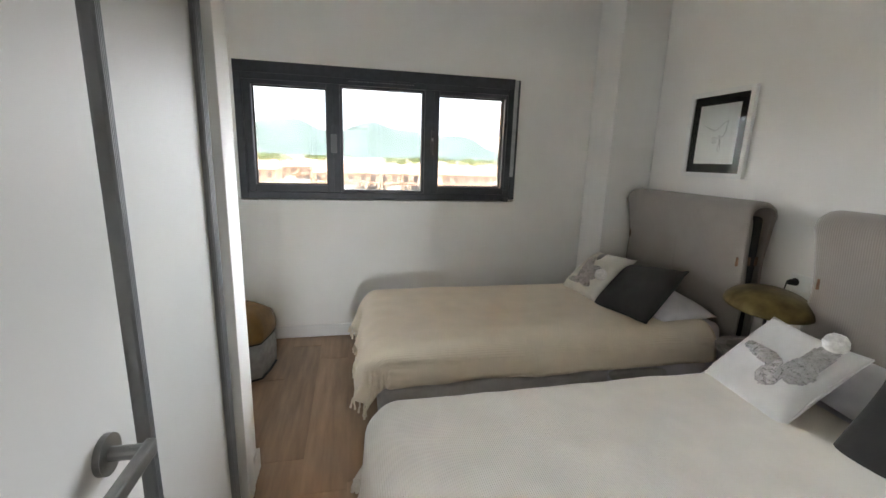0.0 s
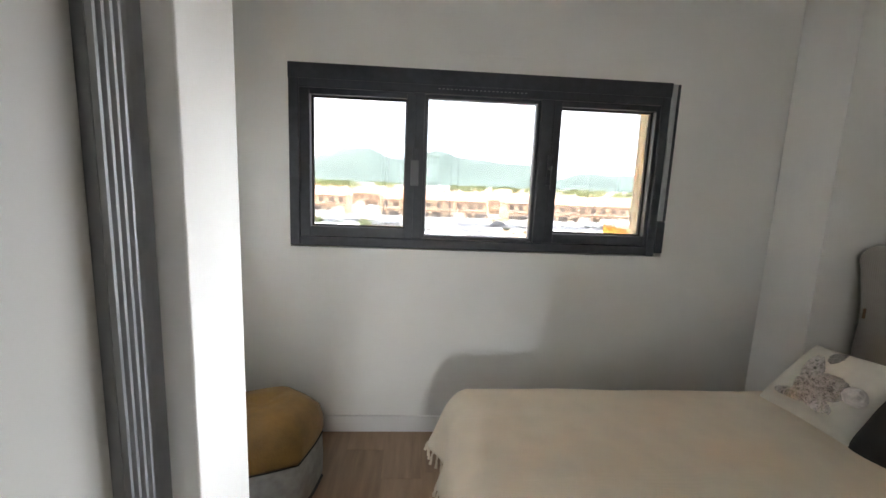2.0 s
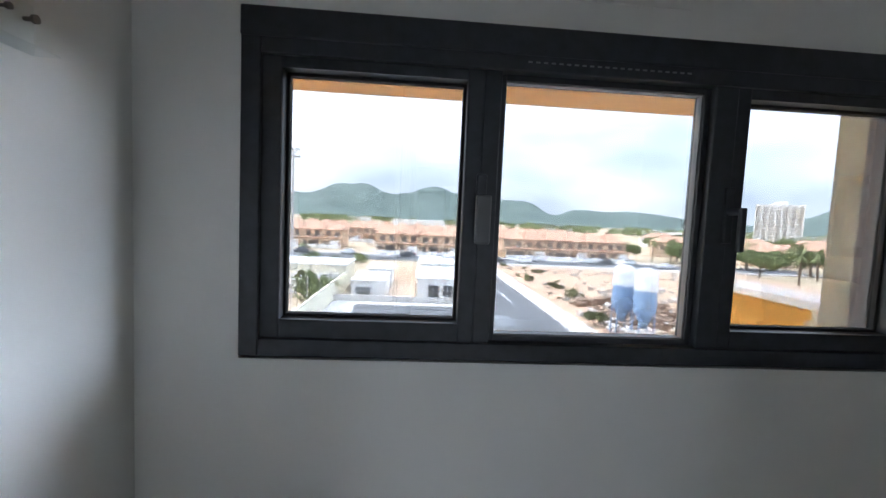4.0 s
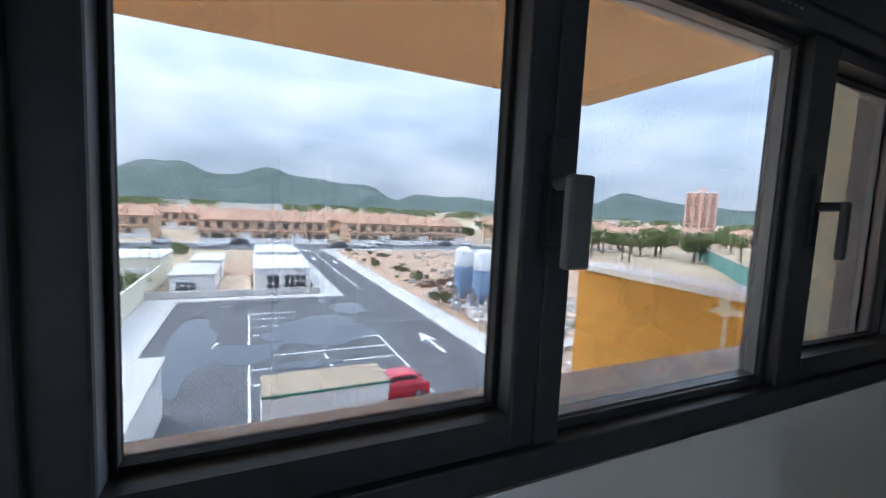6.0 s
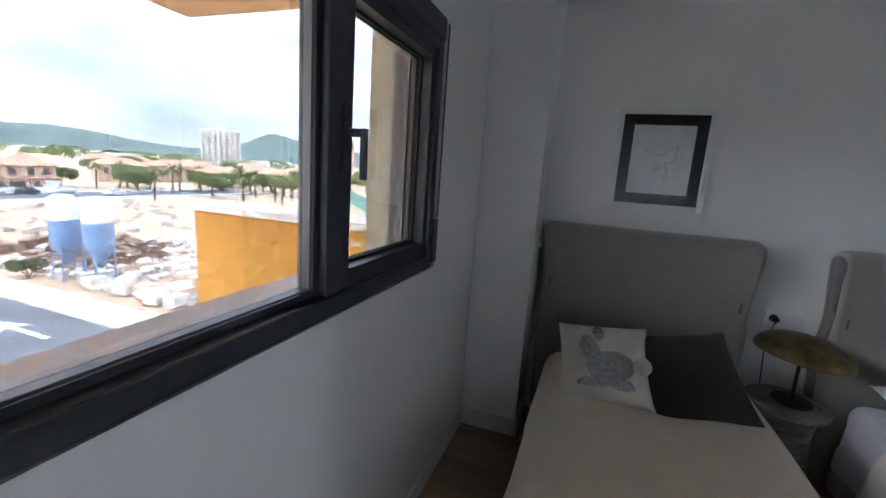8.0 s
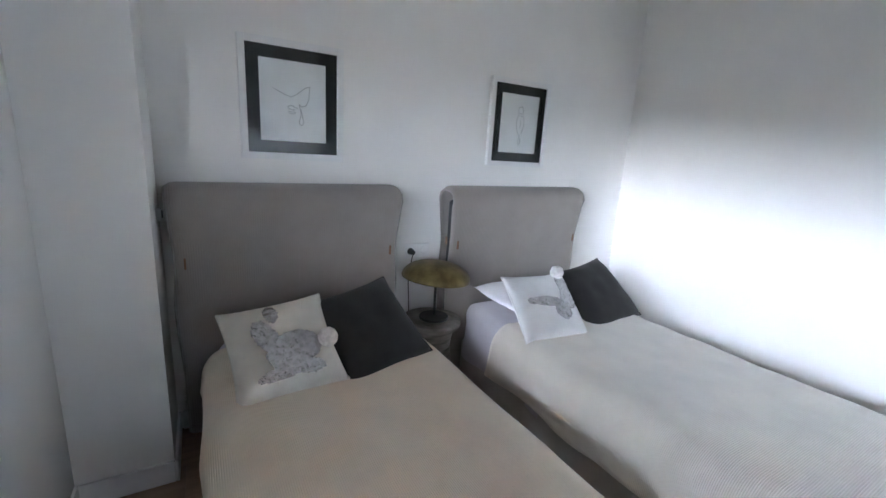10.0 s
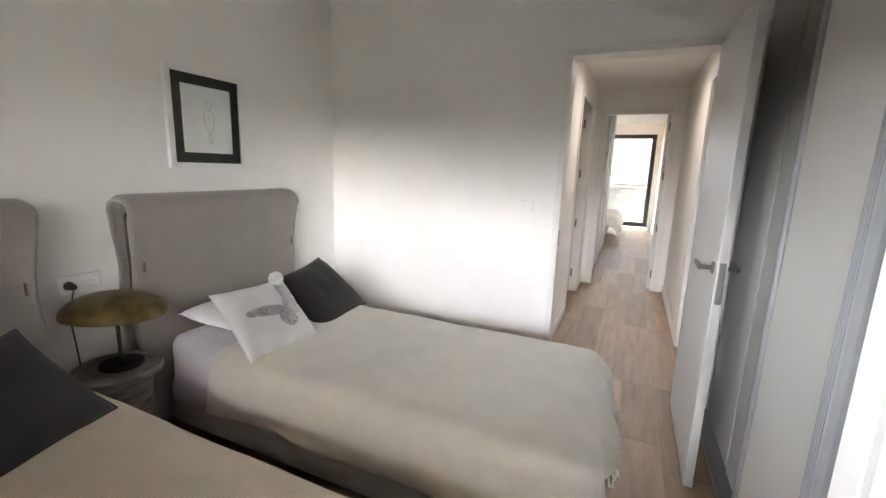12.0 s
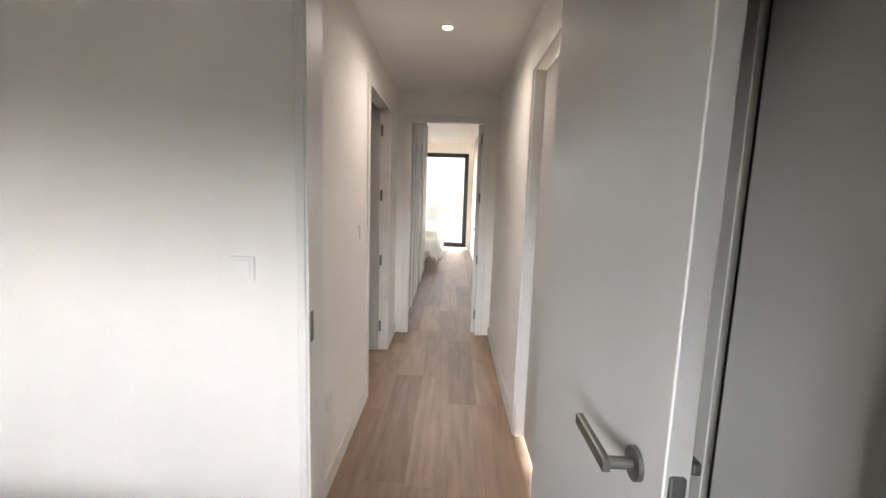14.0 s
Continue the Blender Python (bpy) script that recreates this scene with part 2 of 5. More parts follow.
add_box(bm, E2X1, 2.4, CYE - T, CYE, -0.2, 2.8)
add_box(bm, E2X0, E2X1, CYE - T, CYE, DH, 2.8)
structure("wall_far_doorway", bm, PAINT, "white wall with the doorway at the corridor's end", "wall")
FY = -9.0
bm = bmesh.new()
add_box(bm, -0.95, -0.85, FY, CYE - T, -0.2, 2.8)
add_box(bm, 2.6, 2.7, FY, CYE - T, -0.2, 2.8)
structure("wall_far_room_sides", bm, PAINT, "white side walls of the far bedroom", "wall")
bm = bmesh.new()
add_box(bm, -0.95, -0.73, FY - 0.2, FY, -0.2, 2.8)
# unseen stretch, added as solid wall so that less daylight comes in
add_box(bm, 0.6, 2.7, FY - 0.2, FY, -0.2, 2.8)
add_box(bm, -0.73, 0.6, FY - 0.2, FY, 2.355, 2.8)
structure("wall_far_room_end", bm, PAINT, "white end wall round the balcony door", "wall")
structure("ceiling_far_room", box(-0.95, 2.7, FY, CYE - T, 2.6, 2.75), CEIL, "white ceiling of the far bedroom", "ceiling")
# small room behind the corridor's side doorway, left dark
bm = bmesh.new()
add_box(bm, 1.5, 1.6, CYE, -T, -0.2, 2.8)
add_box(bm, CXR + 0.1, 1.5, CYE, -T, 2.45, 2.6)
structure("wall_side_room", bm, PAINT, "plain wall closing the side room", "wall")

structure("floor", box(XL - 0.1, 2.7, FY - 1.5, YW + 0.05, -0.2, -0.006), GROUT, "floor screed under oak-look planks", "floor")


# ---- window ----
HANDLEGREY = material("grey lacquered handle", (0.13, 0.135, 0.14), 0.4)
STRAP = material("grey woven strap", (0.42, 0.43, 0.45), 0.7, vary=0.05, scale=40)


def window_unit():
    w = thing("window_1", "anthracite aluminium window with two sashes and a fixed middle pane", "window", kind="structure")
    y0, y1 = YW - 0.004, YW + 0.085
    fx = 0.853
    bm = bmesh.new()
    add_box(bm, WX0, WX0 + 0.05, y0, y1, WZ0, WZ1, 0.004)
    add_box(bm, fx - 0.045, fx, y0, y1, WZ0 - 0.006, WZ1, 0.004)
    add_box(bm, WX0 + 0.05, fx - 0.045, y0, y1, WZ0, WZ0 + 0.05, 0.004)
    add_box(bm, WX0 + 0.05, fx - 0.045, y0, y1, WZ1 - 0.11, WZ1, 0.004)
    add_box(bm, -0.472, -0.424, y0 + 0.01, y1, WZ0 + 0.045, WZ1 - 0.105, 0.004)
    add_box(bm, 0.178, 0.245, y0 + 0.01, y1, WZ0 + 0.045, WZ1 - 0.105, 0.004)
    part("window_frame", bm, ANTHRACITE, w)
    part("shutter_box", box(WX0, fx, y0 - 0.006, y0 + 0.05, WZ1 - 0.07, WZ1 + 0.004, 0.004), ANTHRACITE, w, "flat anthracite shutter box cover")
    part("strap_channel", box(fx + 0.0005, WX1, YW + 0.004, YW + 0.083, WZ0 + 0.012, WZ1 - 0.001), ANTHRACITE, w)
    part("strap_guide", box(fx + 0.001, WX1 - 0.016, y0 - 0.002, y0 + 0.012, WZ0 + 0.19, WZ1 - 0.002, 0.003), STRAP, w, "grey shutter strap in its guide")
    part("strap_winder", box(fx + 0.001, WX1 - 0.001, y0 - 0.005, y0 + 0.012, WZ0 + 0.014, WZ0 + 0.185, 0.004), ANTHRACITE, w, "flat dark strap winder")
    part("strap_cover", box(WX1 - 0.014, WX1 - 0.001, y0 - 0.003, y0 + 0.02, WZ0 + 0.19, WZ1 - 0.002, 0.003), ANTHRACITE, w)
    for x0, x1 in ((-1.057, -0.457), (0.228, 0.848)):
        s = part("sash", ring_frame(x0, x1, WZ0 + 0.042, WZ1 - 0.08, 0.058, YW + 0.01, YW + 0.08, 0.005, wb=0.058), ANTHRACITE, w)
        part("bead", ring_frame(x0 + 0.058, x1 - 0.058, WZ0 + 0.1, WZ1 - 0.138, 0.008, YW + 0.05, YW + 0.076, 0.002), RUBBER, s)
        g = part("pane", box(x0 + 0.064, x1 - 0.064, YW + 0.064, YW + 0.07, WZ0 + 0.104, WZ1 - 0.142), GLASS, s, "glass pane with a dark tint added to dim the view")
        # casts no shadow, so daylight enters undimmed by the added tint
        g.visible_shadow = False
    part("bead", ring_frame(-0.424, 0.178, WZ0 + 0.05, WZ1 - 0.11, 0.016, YW + 0.03, YW + 0.076, 0.003), ANTHRACITE, w)
    part("gasket", ring_frame(-0.409, 0.163, WZ0 + 0.065, WZ1 - 0.125, 0.004, YW + 0.04, YW + 0.074, 0.001), ALU, w, "pale glazing gasket")
    g = part("pane", box(-0.41, 0.164, YW + 0.062, YW + 0.068, WZ0 + 0.064, WZ1 - 0.124), GLASS, w, "fixed glass pane with a dark tint added to dim the view")
    # shadow off here too: the tint darkens only what is seen through it
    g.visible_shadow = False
    # vent slots in the head of the middle bay
    for k in range(22):
        part("vent_slot", box(-0.36 + 0.021 * k, -0.349 + 0.021 * k, y0 - 0.002, y0 + 0.003, WZ1 - 0.088, WZ1 - 0.084), ALU, w)
    for hx in (-0.467, 0.24):
        first = hx < 0
        bm = bmesh.new()
        add_box(bm, hx - 0.014, hx + 0.014, YW - 0.003, YW + 0.012, 1.405, 1.565, 0.005)
        h = part("window_handle", bm, ANTHRACITE, w, "dark lever window handle")
        bm = bmesh.new()
        add_rod(bm, (hx, YW, 1.495), (hx, YW - 0.045, 1.495), 0.01)
        if first:
            add_box(bm, hx - 0.02, hx + 0.02, YW - 0.056, YW - 0.038, 1.378, 1.505, 0.005)
        else:
            add_box(bm, hx - 0.009, hx + 0.009, YW - 0.058, YW - 0.042, 1.385, 1.506, 0.005)
        part("lever", bm, HANDLEGREY if first else ANTHRACITE, h)
    return w


window_unit()

# outer reveal, sill ledge and the building's own facade
CREAM = material("cream render", (0.70, 0.66, 0.52), 0.9, vary=0.04, scale=5, bump=0.2, bump_scale=220)
OCHRE = material("ochre facade render", (0.66, 0.33, 0.06), 0.92, vary=0.05, scale=1.5, bump=0.3, bump_scale=260)
PALEWHITE = material("white outdoor paint", (0.88, 0.88, 0.87), 0.8, vary=0.04, scale=3, bump=0.1, bump_scale=150)
SOFFIT = material("ochre soffit render", (0.80, 0.50, 0.25), 0.92, vary=0.03, scale=2, bump=0.2, bump_scale=260)
structure("window_sill_ledge", box(WX0 - 0.25, WX1 + 0.05, YW + 0.088, YO + 0.022, WZ0 - 0.047, WZ0 + 0.009, 0.004), PALEWHITE, "white painted outer window ledge", "ledge")
bm = bmesh.new()
add_box(bm, 0.85, WX1 + 0.1, YW + 0.19, YO + 0.006, WZ0 + 0.0095, WZ1 + 0.02)
structure("window_reveal", bm, CREAM, "cream rendered outer window reveal", "wall")
GUIDE = material("mauve grey shutter rail", (0.24, 0.215, 0.215), 0.5, vary=0.05, scale=20)
sg = thing("shutter_guide", "mauve grey roller shutter guide rail beside the window", "shutter rail", kind="structure")
part("rail", box(0.845, WX1 + 0.09, YW + 0.088, YW + 0.187, WZ0 + 0.0095, WZ1 + 0.02, 0.003), GUIDE, sg)
part("rail_lip", box(0.836, 0.846, YW + 0.12, YW + 0.132, WZ0 + 0.0095, WZ1 + 0.02, 0.002), ALU, sg)
structure("roof_overhang", box(-6.0, 1.925, YO - 0.1, 5.91, 2.45, 2.85, 0.005), SOFFIT, "orange rendered overhang above the window", "overhang")
wg = thing("side_parapet_wall", "tall ochre rendered wing wall with white coping", "wall", kind="structure")
part("wall_body", box(1.45, 1.68, YO + 0.01, 5.35, -9, 1.055), OCHRE, wg)
part("coping", box(1.42, 1.72, YO + 0.01, 5.38, 1.055, 1.1, 0.006), PALEWHITE, wg, "white coping slab")
bm = bmesh.new()
add_box(bm, -9.0, 10, YW + 0.3, YO - 0.005, -9, -0.25)
add_box(bm, -9.0, XL - 0.31, YW + 0.3, YO - 0.005, -0.25, 6)
add_box(bm, XR + 0.31, 10, YW + 0.3, YO - 0.005, -0.25, 6)
add_box(bm, -9.0, 10, YW + 0.3, YO - 0.005, 2.81, 6)
structure("facade", bm, OCHRE, "ochre rendered facade of the apartment block", "facade")
STAIN = material("pale plaster patch", (0.72, 0.62, 0.45), 0.95, vary=0.05, scale=8)
bm = bmesh.new()
for a, b, r in (((4.247, 0.78), (4.25, 1.0), 0.014), ((4.24, 0.96), (4.27, 1.05), 0.036), ((4.25, 1.0), (4.06, 0.965), 0.02), ((4.25, 1.0), (4.33, 0.97), 0.018)):
    add_rod(bm, (0, a[0], a[1]), (0, b[0], b[1]), r, r * 0.7, 8)
bmesh.ops.scale(bm, vec=(0.06, 1, 1), verts=bm.verts)
bmesh.ops.translate(bm, vec=(1.449, 0, 0), verts=bm.verts)
part("plaster_patch", bm, STAIN, wg, "pale branching plaster patch")


# ---- outside ----
SITE = Matrix.Translation((-0.68, 24.0, -9)) @ Matrix(((1, 0.0048, 0, 0), (-0.0048, 1, 0, 0), (0, 0, 1, 0), (0, 0, 0, 1)))
ASPHALT = material("asphalt", (0.105, 0.107, 0.111), 0.85, vary=0.14, scale=0.35, bump=0.3, bump_scale=40)
EARTH = material("dry earth", (0.42, 0.31, 0.21), 0.95, vary=0.2, scale=0.05, second=(0.30, 0.25, 0.15), bump=0.4, bump_scale=6)
LOTEARTH = material("red building plot earth", (0.40, 0.235, 0.15), 0.95, vary=0.25, scale=0.35, second=(0.33, 0.26, 0.17), bump=0.6, bump_scale=4)
FIELD = material("stubble field", (0.50, 0.39, 0.25), 0.95, vary=0.15, scale=0.02, second=(0.36, 0.31, 0.17), stretch=(0.3, 1.5, 1))
CONCRETE = material("pale concrete", (0.52, 0.50, 0.47), 0.85, vary=0.06, scale=0.6, bump=0.15, bump_scale=30)
YARD = material("sand paved yard", (0.60, 0.44, 0.31), 0.9, vary=0.06, scale=0.8)
LINE = material("white road paint", (0.75, 0.75, 0.74), 0.7, vary=0.1, scale=3)
WATER = material("rain puddle", (0.055, 0.06, 0.07), 0.04, vary=0.1, scale=0.4, spec=0.9)
WHITEWALL = material("white render", (0.72, 0.71, 0.69), 0.9, vary=0.05, scale=0.8, bump=0.1, bump_scale=30)
ROOFW = material("pale flat roof", (0.66, 0.68, 0.68), 0.8, vary=0.06, scale=0.7)
PEACH = material("peach house render", (0.58, 0.42, 0.29), 0.9, vary=0.08, scale=0.3)
TILE = material("terracotta roof tile", (0.50, 0.29, 0.19), 0.9, vary=0.18, scale=0.8, bump=0.5, bump_scale=5, rand=0.1)
DARKWIN = material("dark window glass", (0.03, 0.035, 0.04), 0.15, vary=0.1)
HOUSEWIN = material("shaded house window", (0.075, 0.065, 0.06), 0.3, vary=0.1)
CORR = material("cream corrugated sheet", (0.52, 0.41, 0.29), 0.6, vary=0.08, scale=1.5)
GREEN = material("dark green trim", (0.03, 0.16, 0.11), 0.6)
RED = material("red car paint", (0.48, 0.02, 0.04), 0.25, vary=0.03, coat=0.6)
WHITECAR = material("white car paint", (0.7, 0.7, 0.7), 0.25, vary=0.02, coat=0.6)
DARKCAR = material("dark car paint", (0.05, 0.055, 0.065), 0.25, vary=0.02, coat=0.6)
TYRE = material("tyre rubber", (0.02, 0.02, 0.02), 0.8)
LEAF = material("pine foliage", (0.17, 0.20, 0.075), 0.8, vary=0.3, scale=0.6, second=(0.10, 0.125, 0.05), rand=0.2)
SCRUB = material("dry scrub foliage", (0.16, 0.16, 0.07), 0.9, vary=0.3, scale=0.8, second=(0.09, 0.10, 0.04), rand=0.2)
BARK = material("tree bark", (0.14, 0.10, 0.07), 0.95, vary=0.2, scale=3)
HILL = material("wooded hillside", (0.085, 0.115, 0.095), 0.95, vary=0.18, scale=0.007, second=(0.045, 0.07, 0.06))
SILOW = material("white silo paint", (0.70, 0.72, 0.74), 0.5, vary=0.05, scale=1)
SILOB = material("blue silo paint", (0.20, 0.30, 0.45), 0.5, vary=0.08, scale=1)
RUST = material("rusty debris", (0.22, 0.14, 0.09), 0.9, vary=0.3, scale=2)
NET = material("teal windbreak net", (0.10, 0.26, 0.22), 0.8, vary=0.1, scale=1)
POLE = material("galvanised pole", (0.40, 0.40, 0.40), 0.5, 0.6)


def sited(name, bm, mat, label, category, kind="structure", z=0.0):
    ob = tagged(link(name, bm, mat), label, category, kind=kind)
    ob.matrix_basis = SITE @ Matrix.Translation((0, 0, z))
    return ob


def strip(bm, pts, w, z):
    """Flat painted line through plan points."""
    for (x0, y0), (x1, y1) in zip(pts, pts[1:]):
        d = Vector((x1 - x0, y1 - y0)).normalized() * w / 2
        n = Vector((-d.y, d.x))
        q = [Vector((x0, y0)) + n, Vector((x0, y0)) - n, Vector((x1, y1)) - n, Vector((x1, y1)) + n]
        prism([tuple(p) for p in q], z - 0.02, z, bm)
    return bm


bm = bmesh.new()
bmesh.ops.create_grid(bm, x_segments=80, y_segments=80, size=4500)
for v in bm.verts:
    v.co.z += max(0, math.hypot(v.co.x, v.co.y) - 500) * 0.004 + 1.5 * noise.noise(v.co * 0.004) * (v.co.length > 450)
g = tagged(link("ground", bm, EARTH), "dry sandy ground reaching to the hills", "ground", kind="structure")
g.location = (0, 0, -9.12)
for k, (x0, x1, y0, y1) in enumerate(((-260, 60, 190, 330), (75, 300, 200, 420), (-320, 120, 345, 520), (-120, 300, 540, 760), (140, 420, 430, 560))):
    bm = box(x0, x1, y0, y1, -9.4, -9.0 + 0.02 * k)
    structure("field", bm, FIELD, "harvested straw-coloured field", "field")

sited("car_park", box(-6.5, 15.7, -19, 27, -0.3, 0), ASPHALT, "dark wet asphalt of the car park", "car park")
sited("road", box(10, 15.7, 27, 80, -0.3, -0.004), ASPHALT, "dark asphalt road leading to the houses", "road")
sited("cross_street", box(-90, 110, 80, 93, -0.3, -0.008), ASPHALT, "grey street in front of the houses", "road")
sited("pavement", box(15.7, 18.2, -19, 80, -0.3, 0.14, 0.03), CONCRETE, "pale concrete pavement along the road", "pavement")
sited("pavement_kerb", box(-9.5, 10, 27, 28.6, -0.3, 0.14, 0.03), CONCRETE, "pale kerb closing the car park", "pavement")
sited("pavement_side", box(-9.5, -6.5, -19, 27, -0.3, 0.12, 0.03), CONCRETE, "pale concrete strip beside the car park", "pavement")
sited("pavement_inner", box(7.6, 10, 28.6, 80, -0.3, 0.14, 0.03), CONCRETE, "pale pavement beside the white building", "pavement")
sited("pavement_far", box(-90, 110, 93, 95.5, -0.3, 0.14, 0.03), CONCRETE, "pale pavement before the houses", "pavement")
sited("pavement_far_near", box(18.2, 110, 77.5, 80, -0.3, 0.14, 0.03), CONCRETE, "pale kerb along the building plot", "pavement")
sited("building_plot", box(18.2, 80, -10, 77.5, -0.3, 0.05), LOTEARTH, "bare red earth of the building plot", "plot")
sited("yard", box(-3.2, 0.3, 29, 44, -0.3, 0.06), YARD, "sand-coloured paved yard", "yard")
sited("earth_yard", box(-3.2, 1.5, 44, 62, -0.3, 0.08), LOTEARTH, "bare brown earth yard", "yard")


def painted(name, bm, label):
    return sited(name, bm, LINE, label, "road marking", z=0.006)


bm = bmesh.new()
for pts in [[(0, -0.2), (0, 21)], [(9.66, 0), (9.66, 11.6)], [(4.9, 4.8), (4.9, 8.4)]] + [[(0, u), (9.66, u)] for u in (4.2, 6.6, 9.0)] + [[(0, u), (4.2, u)] for u in (11.5, 14.0, 16.5, 19.0, 21.0)] + [[(6.4, u), (9.66, u)] for u in (11.5,)]:
    strip(bm, pts, 0.14, 0.0)
painted("parking_lines", bm, "white painted parking bay lines")
bm = bmesh.new()
strip(bm, [(12.9, 31), (12.9, 78)], 0.14, 0.0)
painted("lane_line", bm, "white painted centre line of the road")
bm = bmesh.new()
for k in range(8):
    strip(bm, [(10.4 + 0.75 * k, 76.5), (10.4 + 0.75 * k, 79.6)], 0.42, 0.0)
painted("zebra_crossing", bm, "white painted zebra crossing")


def arrow(v, u, turn, s=1.0):
    pts = [(-0.09, 0), (0.09, 0), (0.09, 3.0), (0.5, 2.6), (0.0, 4.6), (-0.5, 2.6), (-0.09, 3.0)]
    bm = prism([(x * s * 1.3, y * s) for x, y in pts], -0.02, 0.0)
    ob = tagged(link("road_arrow", bm, LINE), "white painted direction arrow on asphalt", "road marking", kind="structure")
    ob.matrix_basis = SITE @ pose(v, u, 0.006, 0, 0, turn)


arrow(13.2, 6.0, 0, 1.15)
arrow(-2.6, 16.0, 180, 1.1)
arrow(11.5, 60, 0)
arrow(14.6, 60, 180)


def puddle(v, u, rv, ru, seed, z):
    n = 90
    pts = []
    for k in range(n):
        a = 2 * math.pi * k / n
        r = 1 + 0.42 * noise.noise((math.cos(a) * 1.6 + seed, math.sin(a) * 1.6, seed)) + 0.2 * noise.noise((math.cos(a) * 5, math.sin(a) * 5, seed))
        pts.append((v + rv * r * math.cos(a), u + ru * r * math.sin(a)))
    sited("puddle", prism(pts, -0.02, 0.0), WATER, "shallow rain puddle mirroring the sky", "puddle", kind="", z=z)["group"] = "puddles"


for v, u, rv, ru, sd in ((5.6, 14.3, 4.2, 3.9, 1), (-4.0, 13.5, 1.5, 8.5, 2), (-0.6, 10.0, 2.8, 2.0, 3), (9.4, 21.5, 2.0, 2.2, 4), (-2.2, 24.6, 0.9, 0.6, 5), (2.0, 25.6, 1.4, 0.5, 6), (7.2, 25.0, 0.6, 1.1, 7), (3.4, 6.6, 2.2, 0.6, 8)):
    puddle(v, u, rv, ru, sd, 0.008 + 0.004 * sd)


# containers, walls and small buildings round the car park
def container():
    c = thing("site_container", "pale site container with corrugated cream roof and green edge", "container", SITE @ pose(0.45, -3.05, 0))
    part("body", box(0, 5.45, 0, 2.35, 0.02, 2.35, 0.02), WHITEWALL, c)
    part("trim", box(-0.04, 5.49, -0.04, 2.39, 2.35, 2.44), GREEN, c, "green roof edge")
    bm = bmesh.new()
    for k in range(15):
        y = 2.35 * (k + 0.5) / 15
        add_rod(bm, (-0.02, y, 2.445), (5.47, y, 2.445), 0.052, n=8)
    part("roof", bm, CORR, c, "cream corrugated roof sheet")
    part("locker", box(5.5, 5.8, 0.9, 1.5, 1.4, 2.0, 0.02), WHITEWALL, c)


container()


def block(name, label, v0, v1, u0, u1, h, wall, roofm, wins=(), cat="building"):
    b = thing(name, label, cat, SITE)
    part("wall", box(v0, v1, u0, u1, -0.1, h), wall, b)
    part("roof", box(v0 - 0.15, v1 + 0.15, u0 - 0.15, u1 + 0.15, h, h + 0.18, 0.02), roofm, b)
    for a, c, z0, z1 in wins:
        w = part("window", box(a, c, u0 - 0.04, u0 + 0.02, z0, z1), DARKWIN, b)
        nb = max(1, int((c - a) / 0.6))
        for k in range(nb + 1):
            x = a + (c - a) * k / nb
            part("bar", box(x - 0.04, x + 0.04, u0 - 0.07, u0 - 0.03, z0, z1), WHITEWALL, w)
        for z in (z0, (z0 + z1) / 2, z1):
            part("bar", box(a, c, u0 - 0.068, u0 - 0.032, z - 0.035, z + 0.035), WHITEWALL, w)
    return b


block("white_building", "low white building with barred windows and flat roof", 0.6, 6.7, 31.2, 44, 2.7, WHITEWALL, ROOFW, ((1.9, 3.3, 0.1, 2.0), (3.8, 6.3, 0.5, 2.0)))
block("white_annex", "low white annex with a flat roof", 1.0, 7.0, 47, 58, 2.9, WHITEWALL, ROOFW)
block("side_building", "low white side building with flat roof", -7.6, -3.4, 30.0, 39, 2.3, WHITEWALL, CONCRETE, ((-7.0, -5.2, 0.7, 1.7),))
block("garden_shed", "low white shed beside the yard", -6.6, -3.2, 40, 47, 2.6, WHITEWALL, ROOFW)
block("corner_shed", "pale flat-roofed shed beside the car park", -8.8, -3.8, -11, 1.9, 2.7, WHITEWALL, CONCRETE)
block("plot_wall_house", "long pale garden building behind the wall", -30, -9.6, 38, 47, 3.2, CREAM, ROOFW)

wl = thing("boundary_wall", "long pale boundary wall with posts", "wall", SITE)
part("wall_body", box(-9.75, -9.5, -19, 38, -0.1, 2.4), CREAM, wl)
part("wall_body", box(-30, -9.75, 33.8, 34.05, -0.1, 2.6), WHITEWALL, wl)
for k in range(8):
    part("post", rod((-9.62, 2 + 5 * k, 2.3), (-9.62, 2 + 5 * k, 4.6), 0.05), POLE, wl)
    part("post", rod((-29 + 2.6 * k, 33.9, 2.5), (-29 + 2.6 * k, 33.9, 4.9), 0.05), POLE, wl)
lw = thing("low_wall", "low pale wall on the kerb", "wall", SITE)
part("wall_body", box(-9.5, 7.6, 28.7, 28.95, 0, 0.85), CONCRETE, lw)

mast = thing("floodlight_mast", "tall floodlight mast with a lamp platform", "mast", pose(-20.2, 71, -9))
part("pole", rod((0, 0, 0), (0, 0, 20.6), 0.28, 0.16), POLE, mast)
part("platform", box(-1.1, 1.1, -0.4, 0.4, 19.2, 19.4), POLE, mast)
for k in range(4):
    part("floodlight", box(-1.0 + 0.55 * k, -0.6 + 0.55 * k, -0.5, -0.1, 20.0, 20.6, 0.05), WHITEWALL, mast)
    part("stay", rod((-0.8 + 0.55 * k, -0.3, 19.4), (-0.8 + 0.55 * k, -0.3, 20.0), 0.04), POLE, mast)


